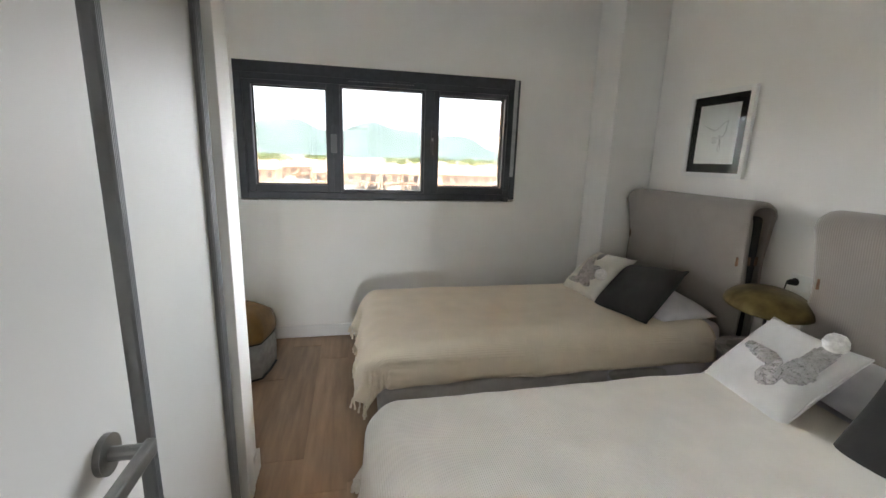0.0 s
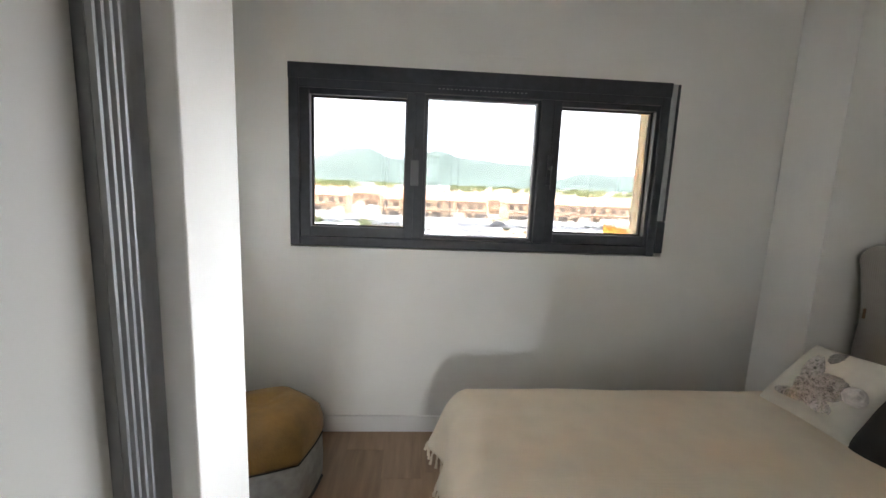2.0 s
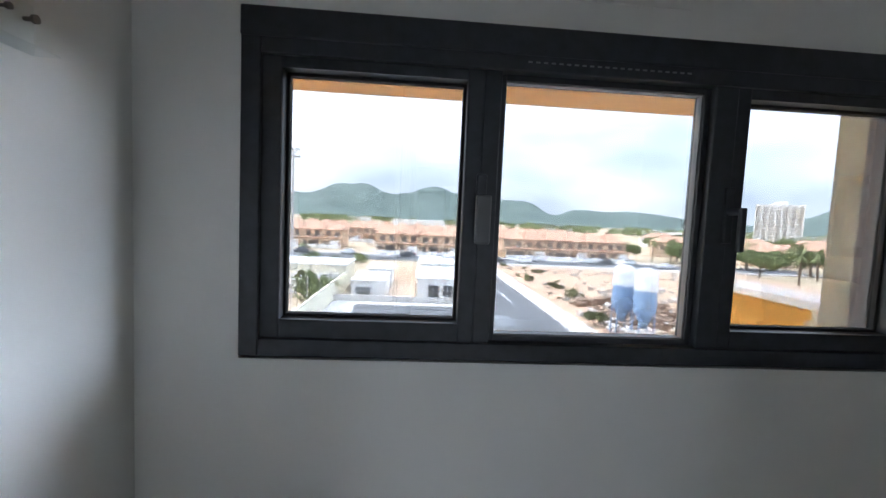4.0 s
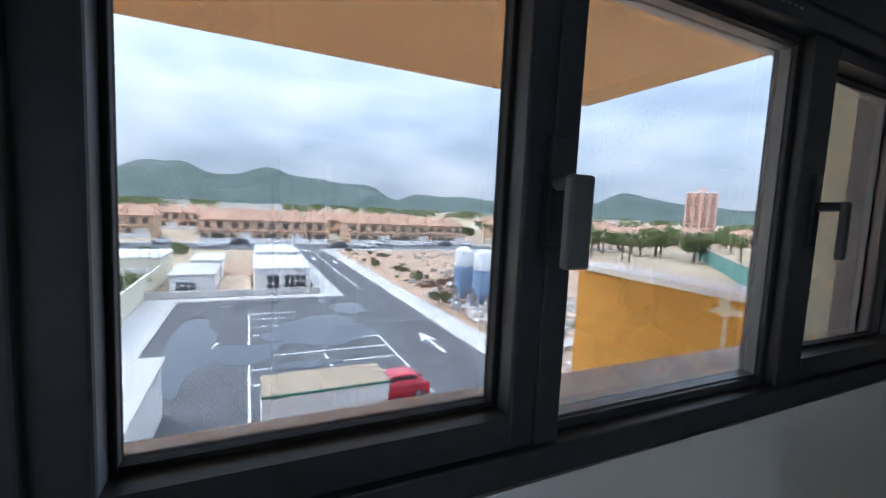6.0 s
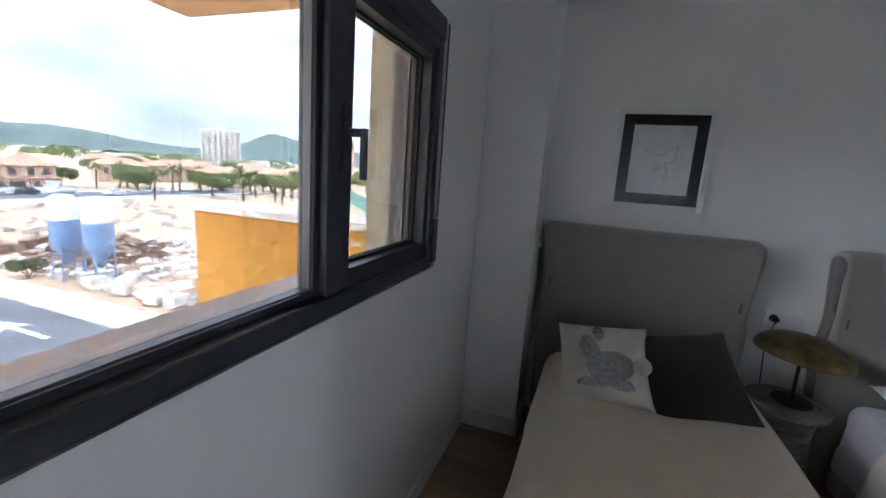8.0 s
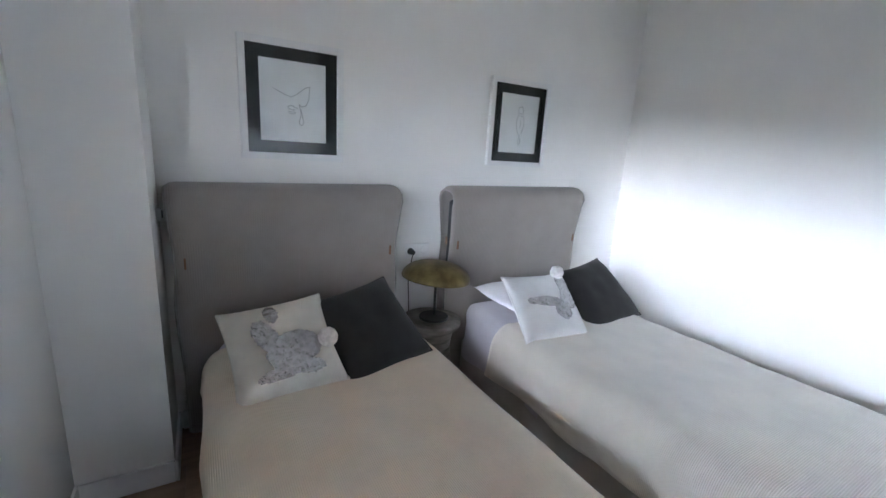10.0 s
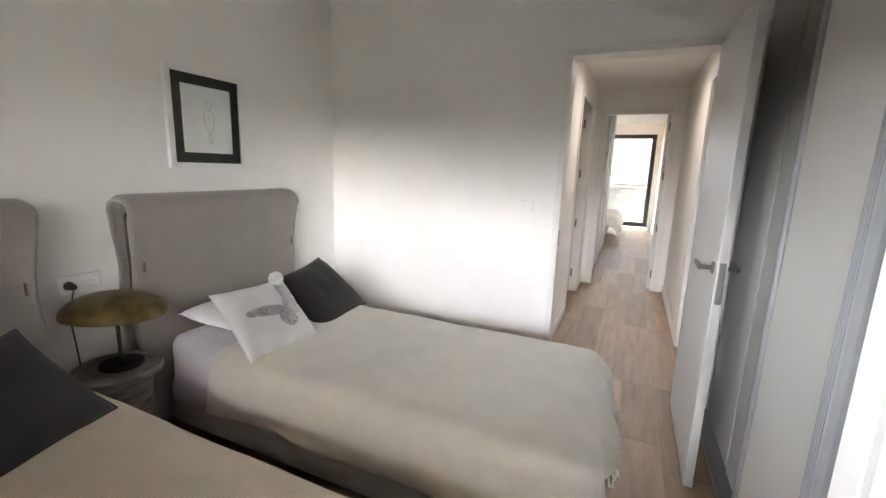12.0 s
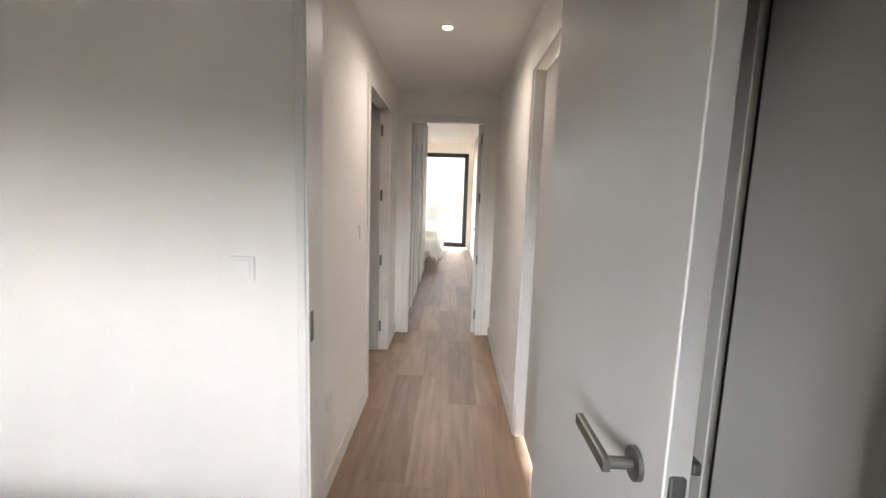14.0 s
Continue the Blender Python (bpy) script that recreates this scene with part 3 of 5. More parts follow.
# vehicles
def car(m, paint, label, L=3.9, W=1.7, Hh=1.5, hatch=True):
    c = thing("car", label, "car", m, group="parked cars")
    sect = [(-0.5, 0.28, 0.62), (-0.47, 0.24, 0.86), (-0.40, 0.22, 1.0 if hatch else 0.95), (-0.30, 0.22, Hh - 0.12), (-0.18, 0.22, Hh), (0.05, 0.22, Hh), (0.17, 0.22, Hh - 0.1), (0.29, 0.22, 0.98), (0.43, 0.22, 0.88), (0.49, 0.26, 0.7), (0.5, 0.32, 0.55)]
    bm = bmesh.new()
    rings = []
    for f, lo, hi in sect:
        y = f * L
        wt = W / 2 * (0.92 if hi <= 1.02 else 0.76)
        wm = W / 2 * (0.94 if abs(f) > 0.46 else 1.0)
        mid = min(hi, 0.92)
        rings.append([bm.verts.new(p) for p in ((-wm * 0.92, y, lo), (-wm, y, 0.5), (-wm, y, mid * 0.97), (-wt, y, hi - 0.03), (-wt * 0.8, y, hi), (wt * 0.8, y, hi), (wt, y, hi - 0.03), (wm, y, mid * 0.97), (wm, y, 0.5), (wm * 0.92, y, lo))])
    for a, b in zip(rings, rings[1:]):
        for i in range(10):
            bm.faces.new((a[i], a[(i + 1) % 10], b[(i + 1) % 10], b[i]))
    bm.faces.new(rings[0])
    bm.faces.new(rings[-1][::-1])
    bmesh.ops.recalc_face_normals(bm, faces=bm.faces)
    part("body", bm, paint, c)
    for s in (-1, 1):
        part("side_window", prism([(-0.33 * L, 0.95), (-0.25 * L, Hh - 0.13), (0.13 * L, Hh - 0.11), (0.24 * L, 0.98)], 0, 0.02), DARKWIN, c,
             at=Matrix(((0, 0, s, s * W * 0.425), (1, 0, 0, 0), (0, 1, 0, 0), (0, 0, 0, 1))) @ Matrix.Rotation(radians(0), 4, "X"))
        for f in (-0.31, 0.31):
            w = part("wheel", rod((s * (W / 2 - 0.2), f * L, 0.31), (s * (W / 2 + 0.01), f * L, 0.31), 0.31, n=20), TYRE, c)
            part("rim", rod((s * (W / 2 - 0.05), f * L, 0.31), (s * (W / 2 + 0.02), f * L, 0.31), 0.19, n=14), POLE, w)
        part("light", box(s * W * 0.3 - 0.14, s * W * 0.3 + 0.14, 0.47 * L, 0.498 * L, 0.62, 0.78, 0.02), WHITEWALL, c)
        part("tail_light", box(s * W * 0.4 - 0.1, s * W * 0.4 + 0.08, -0.495 * L, -0.46 * L, 0.7, 0.95, 0.02), RED, c)
    part("windscreen", box(-W * 0.36, W * 0.36, -0.01, 0.01, -0.27, 0.27), DARKWIN, c, at=Matrix.Translation((0, 0.235 * L, 1.19)) @ Matrix.Rotation(radians(48), 4, "X"))
    part("rear_window", box(-W * 0.34, W * 0.34, -0.01, 0.01, -0.2, 0.2), DARKWIN, c, at=Matrix.Translation((0, -0.357 * L, 1.2)) @ Matrix.Rotation(radians(-38), 4, "X"))
    return c


red = car(SITE @ pose(7.45, 0.25, 0, 0, 0, 90), RED, "small red hatchback parked behind the container", 3.4, 1.55, 1.5)
wc = car(SITE @ pose(28, 84, 0, 0, 0, 90), WHITECAR, "white car parked before the houses")
dc = car(SITE @ pose(-2, 91, 0, 0, 0, 90), DARKCAR, "dark car parked before the houses", 4.3)
rnd = random.Random(4)
for k, (v, u, tn) in enumerate(((6, 84, 88), (20.5, 84.5, 92), (34, 91.5, 90), (48, 91.5, 88), (53, 91, 90), (60, 91.5, 92), (-18, 92, 90), (-30, 91, 90), (-8, 84, 90), (19, 103, 5), (21.5, 112, 3), (18.6, 122, 4), (66, 84, 90))):
    copy_thing(wc if k % 3 != 1 else dc, SITE @ pose(v, u, 0, 0, 0, tn))


# houses
def terrace(name_label, v0, n, u0, depth=11, unit=6.2):
    """A terrace: each house has two storeys, a porch, windows and a hipped tile roof."""
    for k in range(n):
        h = thing("terraced_house", name_label, "house", SITE @ pose(v0 + unit * k, u0, 0), group="terraced houses")
        part("wall", box(0, unit - 0.05, 0, depth, -0.1, 5.6), PEACH, h)
        part("wall", box(0.1, unit - 0.15, -2.6, 0, -0.1, 2.9), PEACH, h)
        bm = bmesh.new()
        e = 0.45
        pk = [(-e * (k == 0), -e, 5.6), (unit + e * (k == n - 1), -e, 5.6), (unit + e * (k == n - 1), depth + e, 5.6), (-e * (k == 0), depth + e, 5.6)]
        lo = [bm.verts.new(p) for p in pk]
        r0 = bm.verts.new((unit * (0.35 if k == 0 else 0.3), depth * 0.5, 8.1))
        r1 = bm.verts.new((unit * (0.65 if k == n - 1 else 0.7), depth * 0.5, 8.1))
        for f in ((lo[0], lo[1], r1, r0), (lo[1], lo[2], r1), (lo[2], lo[3], r0, r1), (lo[3], lo[0], r0), lo[::-1]):
            bm.faces.new(f)
        part("roof", bm, TILE, h)
        bm = prism([(-0.05, -3.0), (unit, -3.0), (unit, 0.0), (-0.05, 0.0)], 2.9, 3.05)
        part("porch_roof", bm, TILE, h)
        for a in (0.9, 3.7):
            w = part("window", box(a, a + 1.3, -0.06, 0.02, 3.5, 4.9), HOUSEWIN, h)
            part("sill", box(a - 0.1, a + 1.4, -0.16, 0.0, 3.4, 3.5), WHITEWALL, w)
        part("door", box(0.6, 1.7, -2.66, -2.58, 0.0, 2.2), HOUSEWIN, h)
        part("garage_door", box(2.6, 5.3, -2.66, -2.58, 0.0, 2.3), WHITEWALL if k % 2 else HOUSEWIN, h)
        part("chimney", box(unit * 0.4, unit * 0.4 + 0.6, depth * 0.55, depth * 0.55 + 0.6, 6.8, 8.9), PEACH, h)
        part("garden_wall", box(0, unit, -4.2, -4.0, -0.1, 1.1), WHITEWALL, h)


terrace("peach terraced house with terracotta hipped roof", -11, 5, 100)
terrace("peach terraced house with tiled roof beyond the plot", 26, 6, 100)
terrace("peach terraced house with tiled roof in the second row", 24, 5, 122)
terrace("peach terraced house with tiled roof on the far street", -60, 6, 112)
terrace("peach terraced house with tiled roof behind the first row", -14, 5, 124)
terrace("peach terraced house with tiled roof in the third row", 20, 7, 146)
terrace("peach terraced house with tiled roof in the third row", -46, 8, 150)
rnd = random.Random(8)
for k in range(46):
    a = radians(rnd.uniform(28, 72))
    d = rnd.uniform(170, 330)
    hx, hy = d * math.sin(a), d * math.cos(a)
    h = thing("far_house", "small distant peach house with tiled roof", "house", pose(hx, hy, -9, 0, 0, rnd.uniform(-25, 25)), group="distant houses")
    L2, W2, hh = rnd.uniform(9, 18), rnd.uniform(8, 11), rnd.uniform(4, 6)
    part("wall", box(-L2 / 2, L2 / 2, -W2 / 2, W2 / 2, -0.2, hh), PEACH if k % 4 else WHITEWALL, h)
    bm = bmesh.new()
    lo = [bm.verts.new(p) for p in ((-L2 / 2 - 0.5, -W2 / 2 - 0.5, hh), (L2 / 2 + 0.5, -W2 / 2 - 0.5, hh), (L2 / 2 + 0.5, W2 / 2 + 0.5, hh), (-L2 / 2 - 0.5, W2 / 2 + 0.5, hh))]
    r0, r1 = bm.verts.new((-L2 / 4, 0, hh + 2.3)), bm.verts.new((L2 / 4, 0, hh + 2.3))
    for f in ((lo[0], lo[1], r1, r0), (lo[1], lo[2], r1), (lo[2], lo[3], r0, r1), (lo[3], lo[0], r0), lo[::-1]):
        bm.faces.new(f)
    part("roof", bm, TILE, h)
    for j in range(3):
        x = -L2 / 2 + L2 * (j + 0.5) / 3
        part("window", box(x - 0.6, x + 0.6, -W2 / 2 - 0.05, -W2 / 2 + 0.02, hh * 0.45, hh * 0.8), HOUSEWIN, h)


def tower(m, w, d, floors, wall, label, nx):
    t = thing("apartment_tower", label, "building", m)
    part("wall", box(-w / 2, w / 2, 0, d, 0, floors * 3), wall, t)
    part("roof", box(-w / 2 - 0.3, w / 2 + 0.3, -0.3, d + 0.3, floors * 3, floors * 3 + 1), WHITEWALL, t)
    part("lift_house", box(-w * 0.15, w * 0.15, d * 0.3, d * 0.7, floors * 3 + 1, floors * 3 + 4), wall, t)
    for f in range(floors):
        for k in range(nx):
            x = -w / 2 + w * (k + 0.5) / nx
            wn = part("window", box(x - w / nx * 0.3, x + w / nx * 0.24, -0.1, 0.05, f * 3 + 0.9, f * 3 + 2.2), HOUSEWIN, t)
        part("balcony", box(-w / 2 + 0.5, w / 2 - 0.5, -1.2, 0, f * 3 + 0.3, f * 3 + 0.75), WHITEWALL if wall is WHITEWALL else SALMONPALE, t)


SALMON = material("salmon tower render", (0.78, 0.50, 0.40), 0.9, vary=0.06, scale=0.2)
SALMONPALE = material("pale salmon balcony render", (0.80, 0.62, 0.53), 0.9, vary=0.05, scale=0.2)
tower(pose(315, 211, -9, 0, 0, -56), 21, 16, 11, SALMON, "distant salmon apartment tower with balconies", 4)
tower(pose(288, 317, -9, 0, 0, -42), 31, 16, 11, WHITEWALL, "distant white apartment tower with balconies", 7)

# silos and debris on the plot
for k, (v, u) in enumerate(((20.2, 16.9), (20.9, 14.2))):
    s = thing("cement_silo", "white and blue cement silo on steel legs", "silo", SITE @ pose(v, u, 0) @ Matrix.Diagonal((0.78, 0.78, 1, 1)), group="silos")
    part("tank", lathe([(0, 6.9), (0.7, 6.8), (1.2, 6.5), (1.25, 6.3), (1.25, 4.9)], 24), SILOW, s, smooth=True)
    part("lower_tank", lathe([(1.25, 4.9), (1.25, 3.2), (0.25, 1.4), (0, 1.4)], 24), SILOB, s, "blue lower half", smooth=True)
    for a in range(4):
        x, y = 1.15 * math.cos(a * math.pi / 2 + 0.7), 1.15 * math.sin(a * math.pi / 2 + 0.7)
        part("leg", rod((x * 1.1, y * 1.1, 0), (x, y, 3.4), 0.09), SILOB, s)
    part("ladder", rod((1.3, 0, 0), (1.3, 0, 6.6), 0.06), POLE, s)

rnd = random.Random(12)
PALE = material("pale building rubble", (0.58, 0.53, 0.48), 0.9, vary=0.15, scale=1.5, rand=0.25)


def heap(name, label, n, vr, ur, size, mat, seed):
    rr = random.Random(seed)
    bm = bmesh.new()
    for k in range(n):
        v, u = rr.uniform(*vr), rr.uniform(*ur)
        s = rr.uniform(*size)
        m = Matrix.Translation((v, u, s * 0.25)) @ Euler((rr.uniform(-0.25, 0.25), rr.uniform(-0.25, 0.25), rr.uniform(0, 3))).to_matrix().to_4x4() @ Matrix.Diagonal((s, s * rr.uniform(0.4, 1.2), s * rr.uniform(0.3, 0.9), 1))
        bmesh.ops.create_cube(bm, size=1, matrix=m)
    sited(name, bm, mat, label, "rubble", kind="stuff")


heap("rubble_pale", "scattered pale building materials and rubble", 420, (19.5, 38), (0, 26), (0.2, 1.0), PALE, 1)
heap("rubble_dark", "scattered dark scrap and pipes", 90, (21, 33), (18, 34), (0.3, 1.6), RUST, 2)
heap("rubble_far", "low pale rubble across the plot", 150, (21, 60), (24, 72), (0.3, 1.3), PALE, 3)
for k in range(40):
    v, u, hh = rnd.uniform(19.6, 31), rnd.uniform(1, 16), rnd.uniform(0.5, 1.2)
    p = thing("material_pallet", "stack of wrapped building blocks on a pallet", "pallet", SITE @ pose(v, u, 0, 0, 0, rnd.uniform(-20, 20)), group="pallets")
    part("stack", box(-0.6, 0.6, -0.5, 0.5, 0.16, 0.16 + hh, 0.03), (PALE, CREAM, YARD)[k % 3], p)
    part("pallet", box(-0.65, 0.65, -0.55, 0.55, 0.05, 0.15), BARK, p)
nt = thing("windbreak_fence", "teal windbreak net fence on posts", "fence", pose(96, 62, -9, 0, 0, 40), kind="")
part("net", box(-40, 40, -0.03, 0.03, 0.2, 3.4), NET, nt)
for k in range(17):
    part("post", rod((-40 + 5 * k, 0, 0), (-40 + 5 * k, 0, 3.7), 0.08), POLE, nt)
part("top_rail", box(-40, 40, -0.08, 0.08, 3.4, 3.6), POLE, nt)


# vegetation
def leaf_mesh(name, blobs, n, size, mat, seed):
    """Many small tilted leaf clumps filling a few flattened lobes."""
    rr = random.Random(seed)
    verts, faces = [], []
    for k in range(n):
        cx, cy, cz, rx, rz = blobs[rr.randrange(len(blobs))]
        d = Vector((rr.gauss(0, 1), rr.gauss(0, 1), rr.gauss(0, 1))).normalized() * rr.uniform(0.55, 1.05)
        c = Vector((cx + d.x * rx, cy + d.y * rx, cz + d.z * rz))
        q = Euler((rr.uniform(0, 6), rr.uniform(0, 6), rr.uniform(0, 6))).to_matrix()
        s = size * rr.uniform(0.6, 1.4)
        b = len(verts)
        for p in ((-s, 0, 0), (0, -s * 0.6, s * 0.2), (s, 0, 0), (0, s * 0.6, s * 0.25)):
            verts.append(c + q @ Vector(p))
        faces.append((b, b + 1, b + 2, b + 3))
    me = bpy.data.meshes.new(name)
    me.from_pydata(verts, [], faces)
    me.materials.append(mat)
    return me


def pine(seed):
    rr = random.Random(seed)
    t = thing("garden_tree", "broad green tree with a rounded uneven crown", "tree", group="garden trees")
    bm = rod((0, 0, 0), (0.2, 0.1, 2.4), 0.3, 0.2, 8)
    blobs = []
    for k in range(9):
        a, r = rr.uniform(0, 6.28), rr.uniform(0.8, 3.0)
        p = (r * math.cos(a), r * math.sin(a), rr.uniform(2.6, 5.0))
        add_rod(bm, (0.2, 0.1, 2.1), p, 0.13, 0.05, 6)
        blobs.append((*p, rr.uniform(1.1, 1.8), rr.uniform(0.9, 1.3)))
    part("trunk", bm, BARK, t)
    ob = new("crown", leaf_mesh("crown", blobs, 2600, 0.26, LEAF, seed))
    ob.parent = t
    return t


def palm(seed):
    rr = random.Random(seed)
    t = thing("palm_tree", "tall palm with arching fronds", "tree", group="palm trees")
    part("trunk", rod((0, 0, 0), (0.2, 0, 6.4), 0.26, 0.18, 10), BARK, t)
    bm = bmesh.new()
    for k in range(26):
        a, up = rr.uniform(0, 6.28), rr.uniform(-0.5, 1.1)
        prev = Vector((0.2, 0, 6.4))
        d = Vector((math.cos(a) * math.cos(up), math.sin(a) * math.cos(up), math.sin(up)))
        for s in range(5):
            d = (d + Vector((0, 0, -0.22))).normalized()
            nxt = prev + d * 0.5
            side = d.cross(Vector((0, 0, 1))).normalized() * (0.22 if s < 4 else 0.06)
            bm.faces.new([bm.verts.new(p) for p in (prev - side, nxt - side, nxt + side, prev + side)])
            prev = nxt
    part("crown", bm, LEAF, t)
    return t


def bush(seed, mat=SCRUB):
    rr = random.Random(seed)
    t = thing("bush", "low round bush with small leaves", "bush", group="bushes")
    bm = bmesh.new()
    blobs = []
    for k in range(5):
        p = (rr.uniform(-0.7, 0.7), rr.uniform(-0.7, 0.7), rr.uniform(0.5, 1.2))
        add_rod(bm, (0, 0, 0), p, 0.05, 0.02, 5)
        blobs.append((*p, rr.uniform(0.5, 0.9), rr.uniform(0.4, 0.7)))
    part("stem", bm, BARK, t)
    ob = new("foliage", leaf_mesh("foliage", blobs, 900, 0.12, mat, seed))
    ob.parent = t
    return t


pines = [pine(1), pine(2), pine(3)]
for p, (x, y) in zip(pines, ((78, 118), (92, 112), (104, 92))):
    p.matrix_basis = pose(x, y, -9)
rnd = random.Random(6)
for k in range(44):
    a, d = radians(rnd.uniform(30, 66)), rnd.uniform(125, 300)
    s = rnd.uniform(0.8, 1.5)
    ob = copy_thing(pines[k % 3], pose(d * math.sin(a), d * math.cos(a), -9, 0, 0, rnd.uniform(0, 360)))
    ob.scale = (s, s, s)
for k in range(10):
    ob = copy_thing(pines[k % 3], pose(66 + 6 * k + rnd.uniform(-3, 3), 136 - 3 * k + rnd.uniform(-4, 4), -9, 0, 0, rnd.uniform(0, 360)))
palms = [palm(1), palm(2)]
for p, (x, y) in zip(palms, ((74, 128), (88, 118))):
    p.matrix_basis = pose(x, y, -9)
for k in range(18):
    a, d = radians(rnd.uniform(33, 62)), rnd.uniform(110, 230)
    copy_thing(palms[k % 2], pose(d * math.sin(a), d * math.cos(a), -9, 0, 0, rnd.uniform(0, 360)))
bushes = [bush(1), bush(2)]
bushes[0].matrix_basis = pose(18.6, 44, -9)
bushes[1].matrix_basis = pose(22, 60, -9)
for k in range(16):
    v, u = rnd.uniform(19.5, 26), rnd.uniform(34, 74)
    ob = copy_thing(bushes[k % 2], SITE @ pose(v, u, 0, 0, 0, rnd.uniform(0, 360)))
    s = rnd.uniform(0.3, 0.7)
    ob.scale = (s, s, s)
gb = bush(9, LEAF)
gb.matrix_basis = SITE @ pose(-11.5, 30, 0)
gb.scale = (2.3, 2.3, 2.3)
for v, u, s in ((-14, 60, 1.6), (-12, 72, 1.4), (-22, 66, 1.8), (-30, 95, 1.5), (3, 150, 2), (-10, 170, 2.2)):
    ob = copy_thing(gb, SITE @ pose(v, u, 0, 0, 0, rnd.uniform(0, 360)))
    ob.scale = (s, s, s)


# far belt of trees, sheds and the hills
def hills(name, dist, peaks, base, label, depth=900, seed=0):
    """A ridge round the horizon whose crest height follows a few broad peaks (bearing, height, width)."""
    n, m = 220, 14
    bm = bmesh.new()
    rows = []
    for j in range(m + 1):
        f = j / m
        row = []
        for i in range(n + 1):
            az = radians(-62 + 150 * i / n)
            b = math.degrees(az)
            crest = base + sum(h * math.exp(-((b - c) / w) ** 2) for c, h, w in peaks)
            crest *= 1 + 0.03 * noise.noise((b * 0.9 + seed, 0, 0)) + 0.025 * noise.noise((b * 1.3 + seed, 1, 0))
            z = crest * math.sin(f * math.pi / 2) ** 1.3 * (1 + 0.22 * (1 - f) * noise.noise((b * 0.6, f * 4, seed)))
            r = dist + depth * f
            row.append(bm.verts.new((r * math.sin(az), r * math.cos(az), -9 + z)))
        rows.append(row)
    for a, b in zip(rows, rows[1:]):
        for i in range(n):
            bm.faces.new((a[i], a[i + 1], b[i + 1], b[i]))
    structure(name, bm, HILL, label, "hills").data.shade_smooth()


hills("hills", 1500, [(-40, 24, 14), (-26, 20, 6), (-20.5, 30, 3), (-17, 42, 2.6), (-14, 52, 2.6), (-10.5, 108, 2.4), (-7, 114, 2.4), (-4.5, 46, 2.4), (-2, 59, 2.4), (0.5, 66, 2.2), (2.8, 104, 2.2), (5.5, 66, 2.4), (8, 64, 2.4), (10.5, 51, 2.4), (13, 51, 2.4), (15.5, 58, 2.2), (20.8, 34, 1.6), (23, 36, 2), (26.5, 36, 2.4), (30, 34, 3), (34, 12, 3), (44.5, 28, 2.2), (47.6, 76, 2.1), (50.2, 58, 2.2), (53, 44, 2.4), (57, 40, 3), (62, 22, 3), (74, 30, 9)], 45, "dark wooded hills along the horizon")
rnd = random.Random(3)
bm_blobs = []
for k in range(150):
    a, d = radians(rnd.uniform(-40, 75)), rnd.uniform(420, 900)
    bm_blobs.append((d * math.sin(a), d * math.cos(a), -6 + d * 0.004 + rnd.uniform(0, 2), rnd.uniform(6, 16), rnd.uniform(2.5, 4.5)))
ob = tagged(new("far_woods", leaf_mesh("far_woods", bm_blobs, 16000, 1.6, LEAF, 77)), "distant belt of dark green trees", "woods", kind="stuff")
for k in range(12):
    a, d = radians(rnd.uniform(-12, 48)), rnd.uniform(480, 900)
    w = thing("warehouse", "long low white warehouse far off", "building", pose(d * math.sin(a), d * math.cos(a), -9 + d * 0.004 - 1, 0, 0, rnd.uniform(-30, 10) - math.degrees(a)), group="warehouses")
    L2 = rnd.uniform(25, 70)
    part("wall", box(-L2 / 2, L2 / 2, 0, 18, 0, 6), WHITEWALL, w)
    part("roof", box(-L2 / 2 - 0.5, L2 / 2 + 0.5, -0.5, 18.5, 6, 6.7), ROOFW, w)


# ---- bedroom: door, wardrobe, trim ----
def lever(parent, face, side, y, z, out):
    """Lever handle on a door face: round rose, neck and a flat lever that points back to the hinges."""
    bm = rod((face, y, z), (face + out * 0.008, y, z), 0.026, n=24)
    h = part("handle", bm, STEEL, parent, "brushed steel lever handle", smooth=False)
    bm = bmesh.new()
    add_rod(bm, (face + out * 0.006, y, z), (face + out * 0.052, y, z), 0.0095, n=14)
    add_box(bm, face + out * 0.043, face + out * 0.057, y + side * 0.13, y - side * 0.012, z - 0.011, z + 0.011, 0.004)
    part("lever", bm, STEEL, h)


def bedroom_door():
    d = thing("door_1", "white lacquered bedroom door standing wide open", "door", kind="structure")
    x0, x1 = -0.692, -0.656
    leaf = part("leaf", box(x0, x1, YD + 0.006, 0.877, 0.008, 2.028, 0.0025), LACQUER, d)
    part("lock_plate", box(-0.685, -0.663, 0.876, 0.8795, 0.85, 1.02, 0.0045, 3), STEEL, leaf, "rounded steel lock plate")
    lever(leaf, x1, -1, 0.80, 0.985, 1)
    lever(leaf, x0, -1, 0.80, 0.985, -1)


bedroom_door()


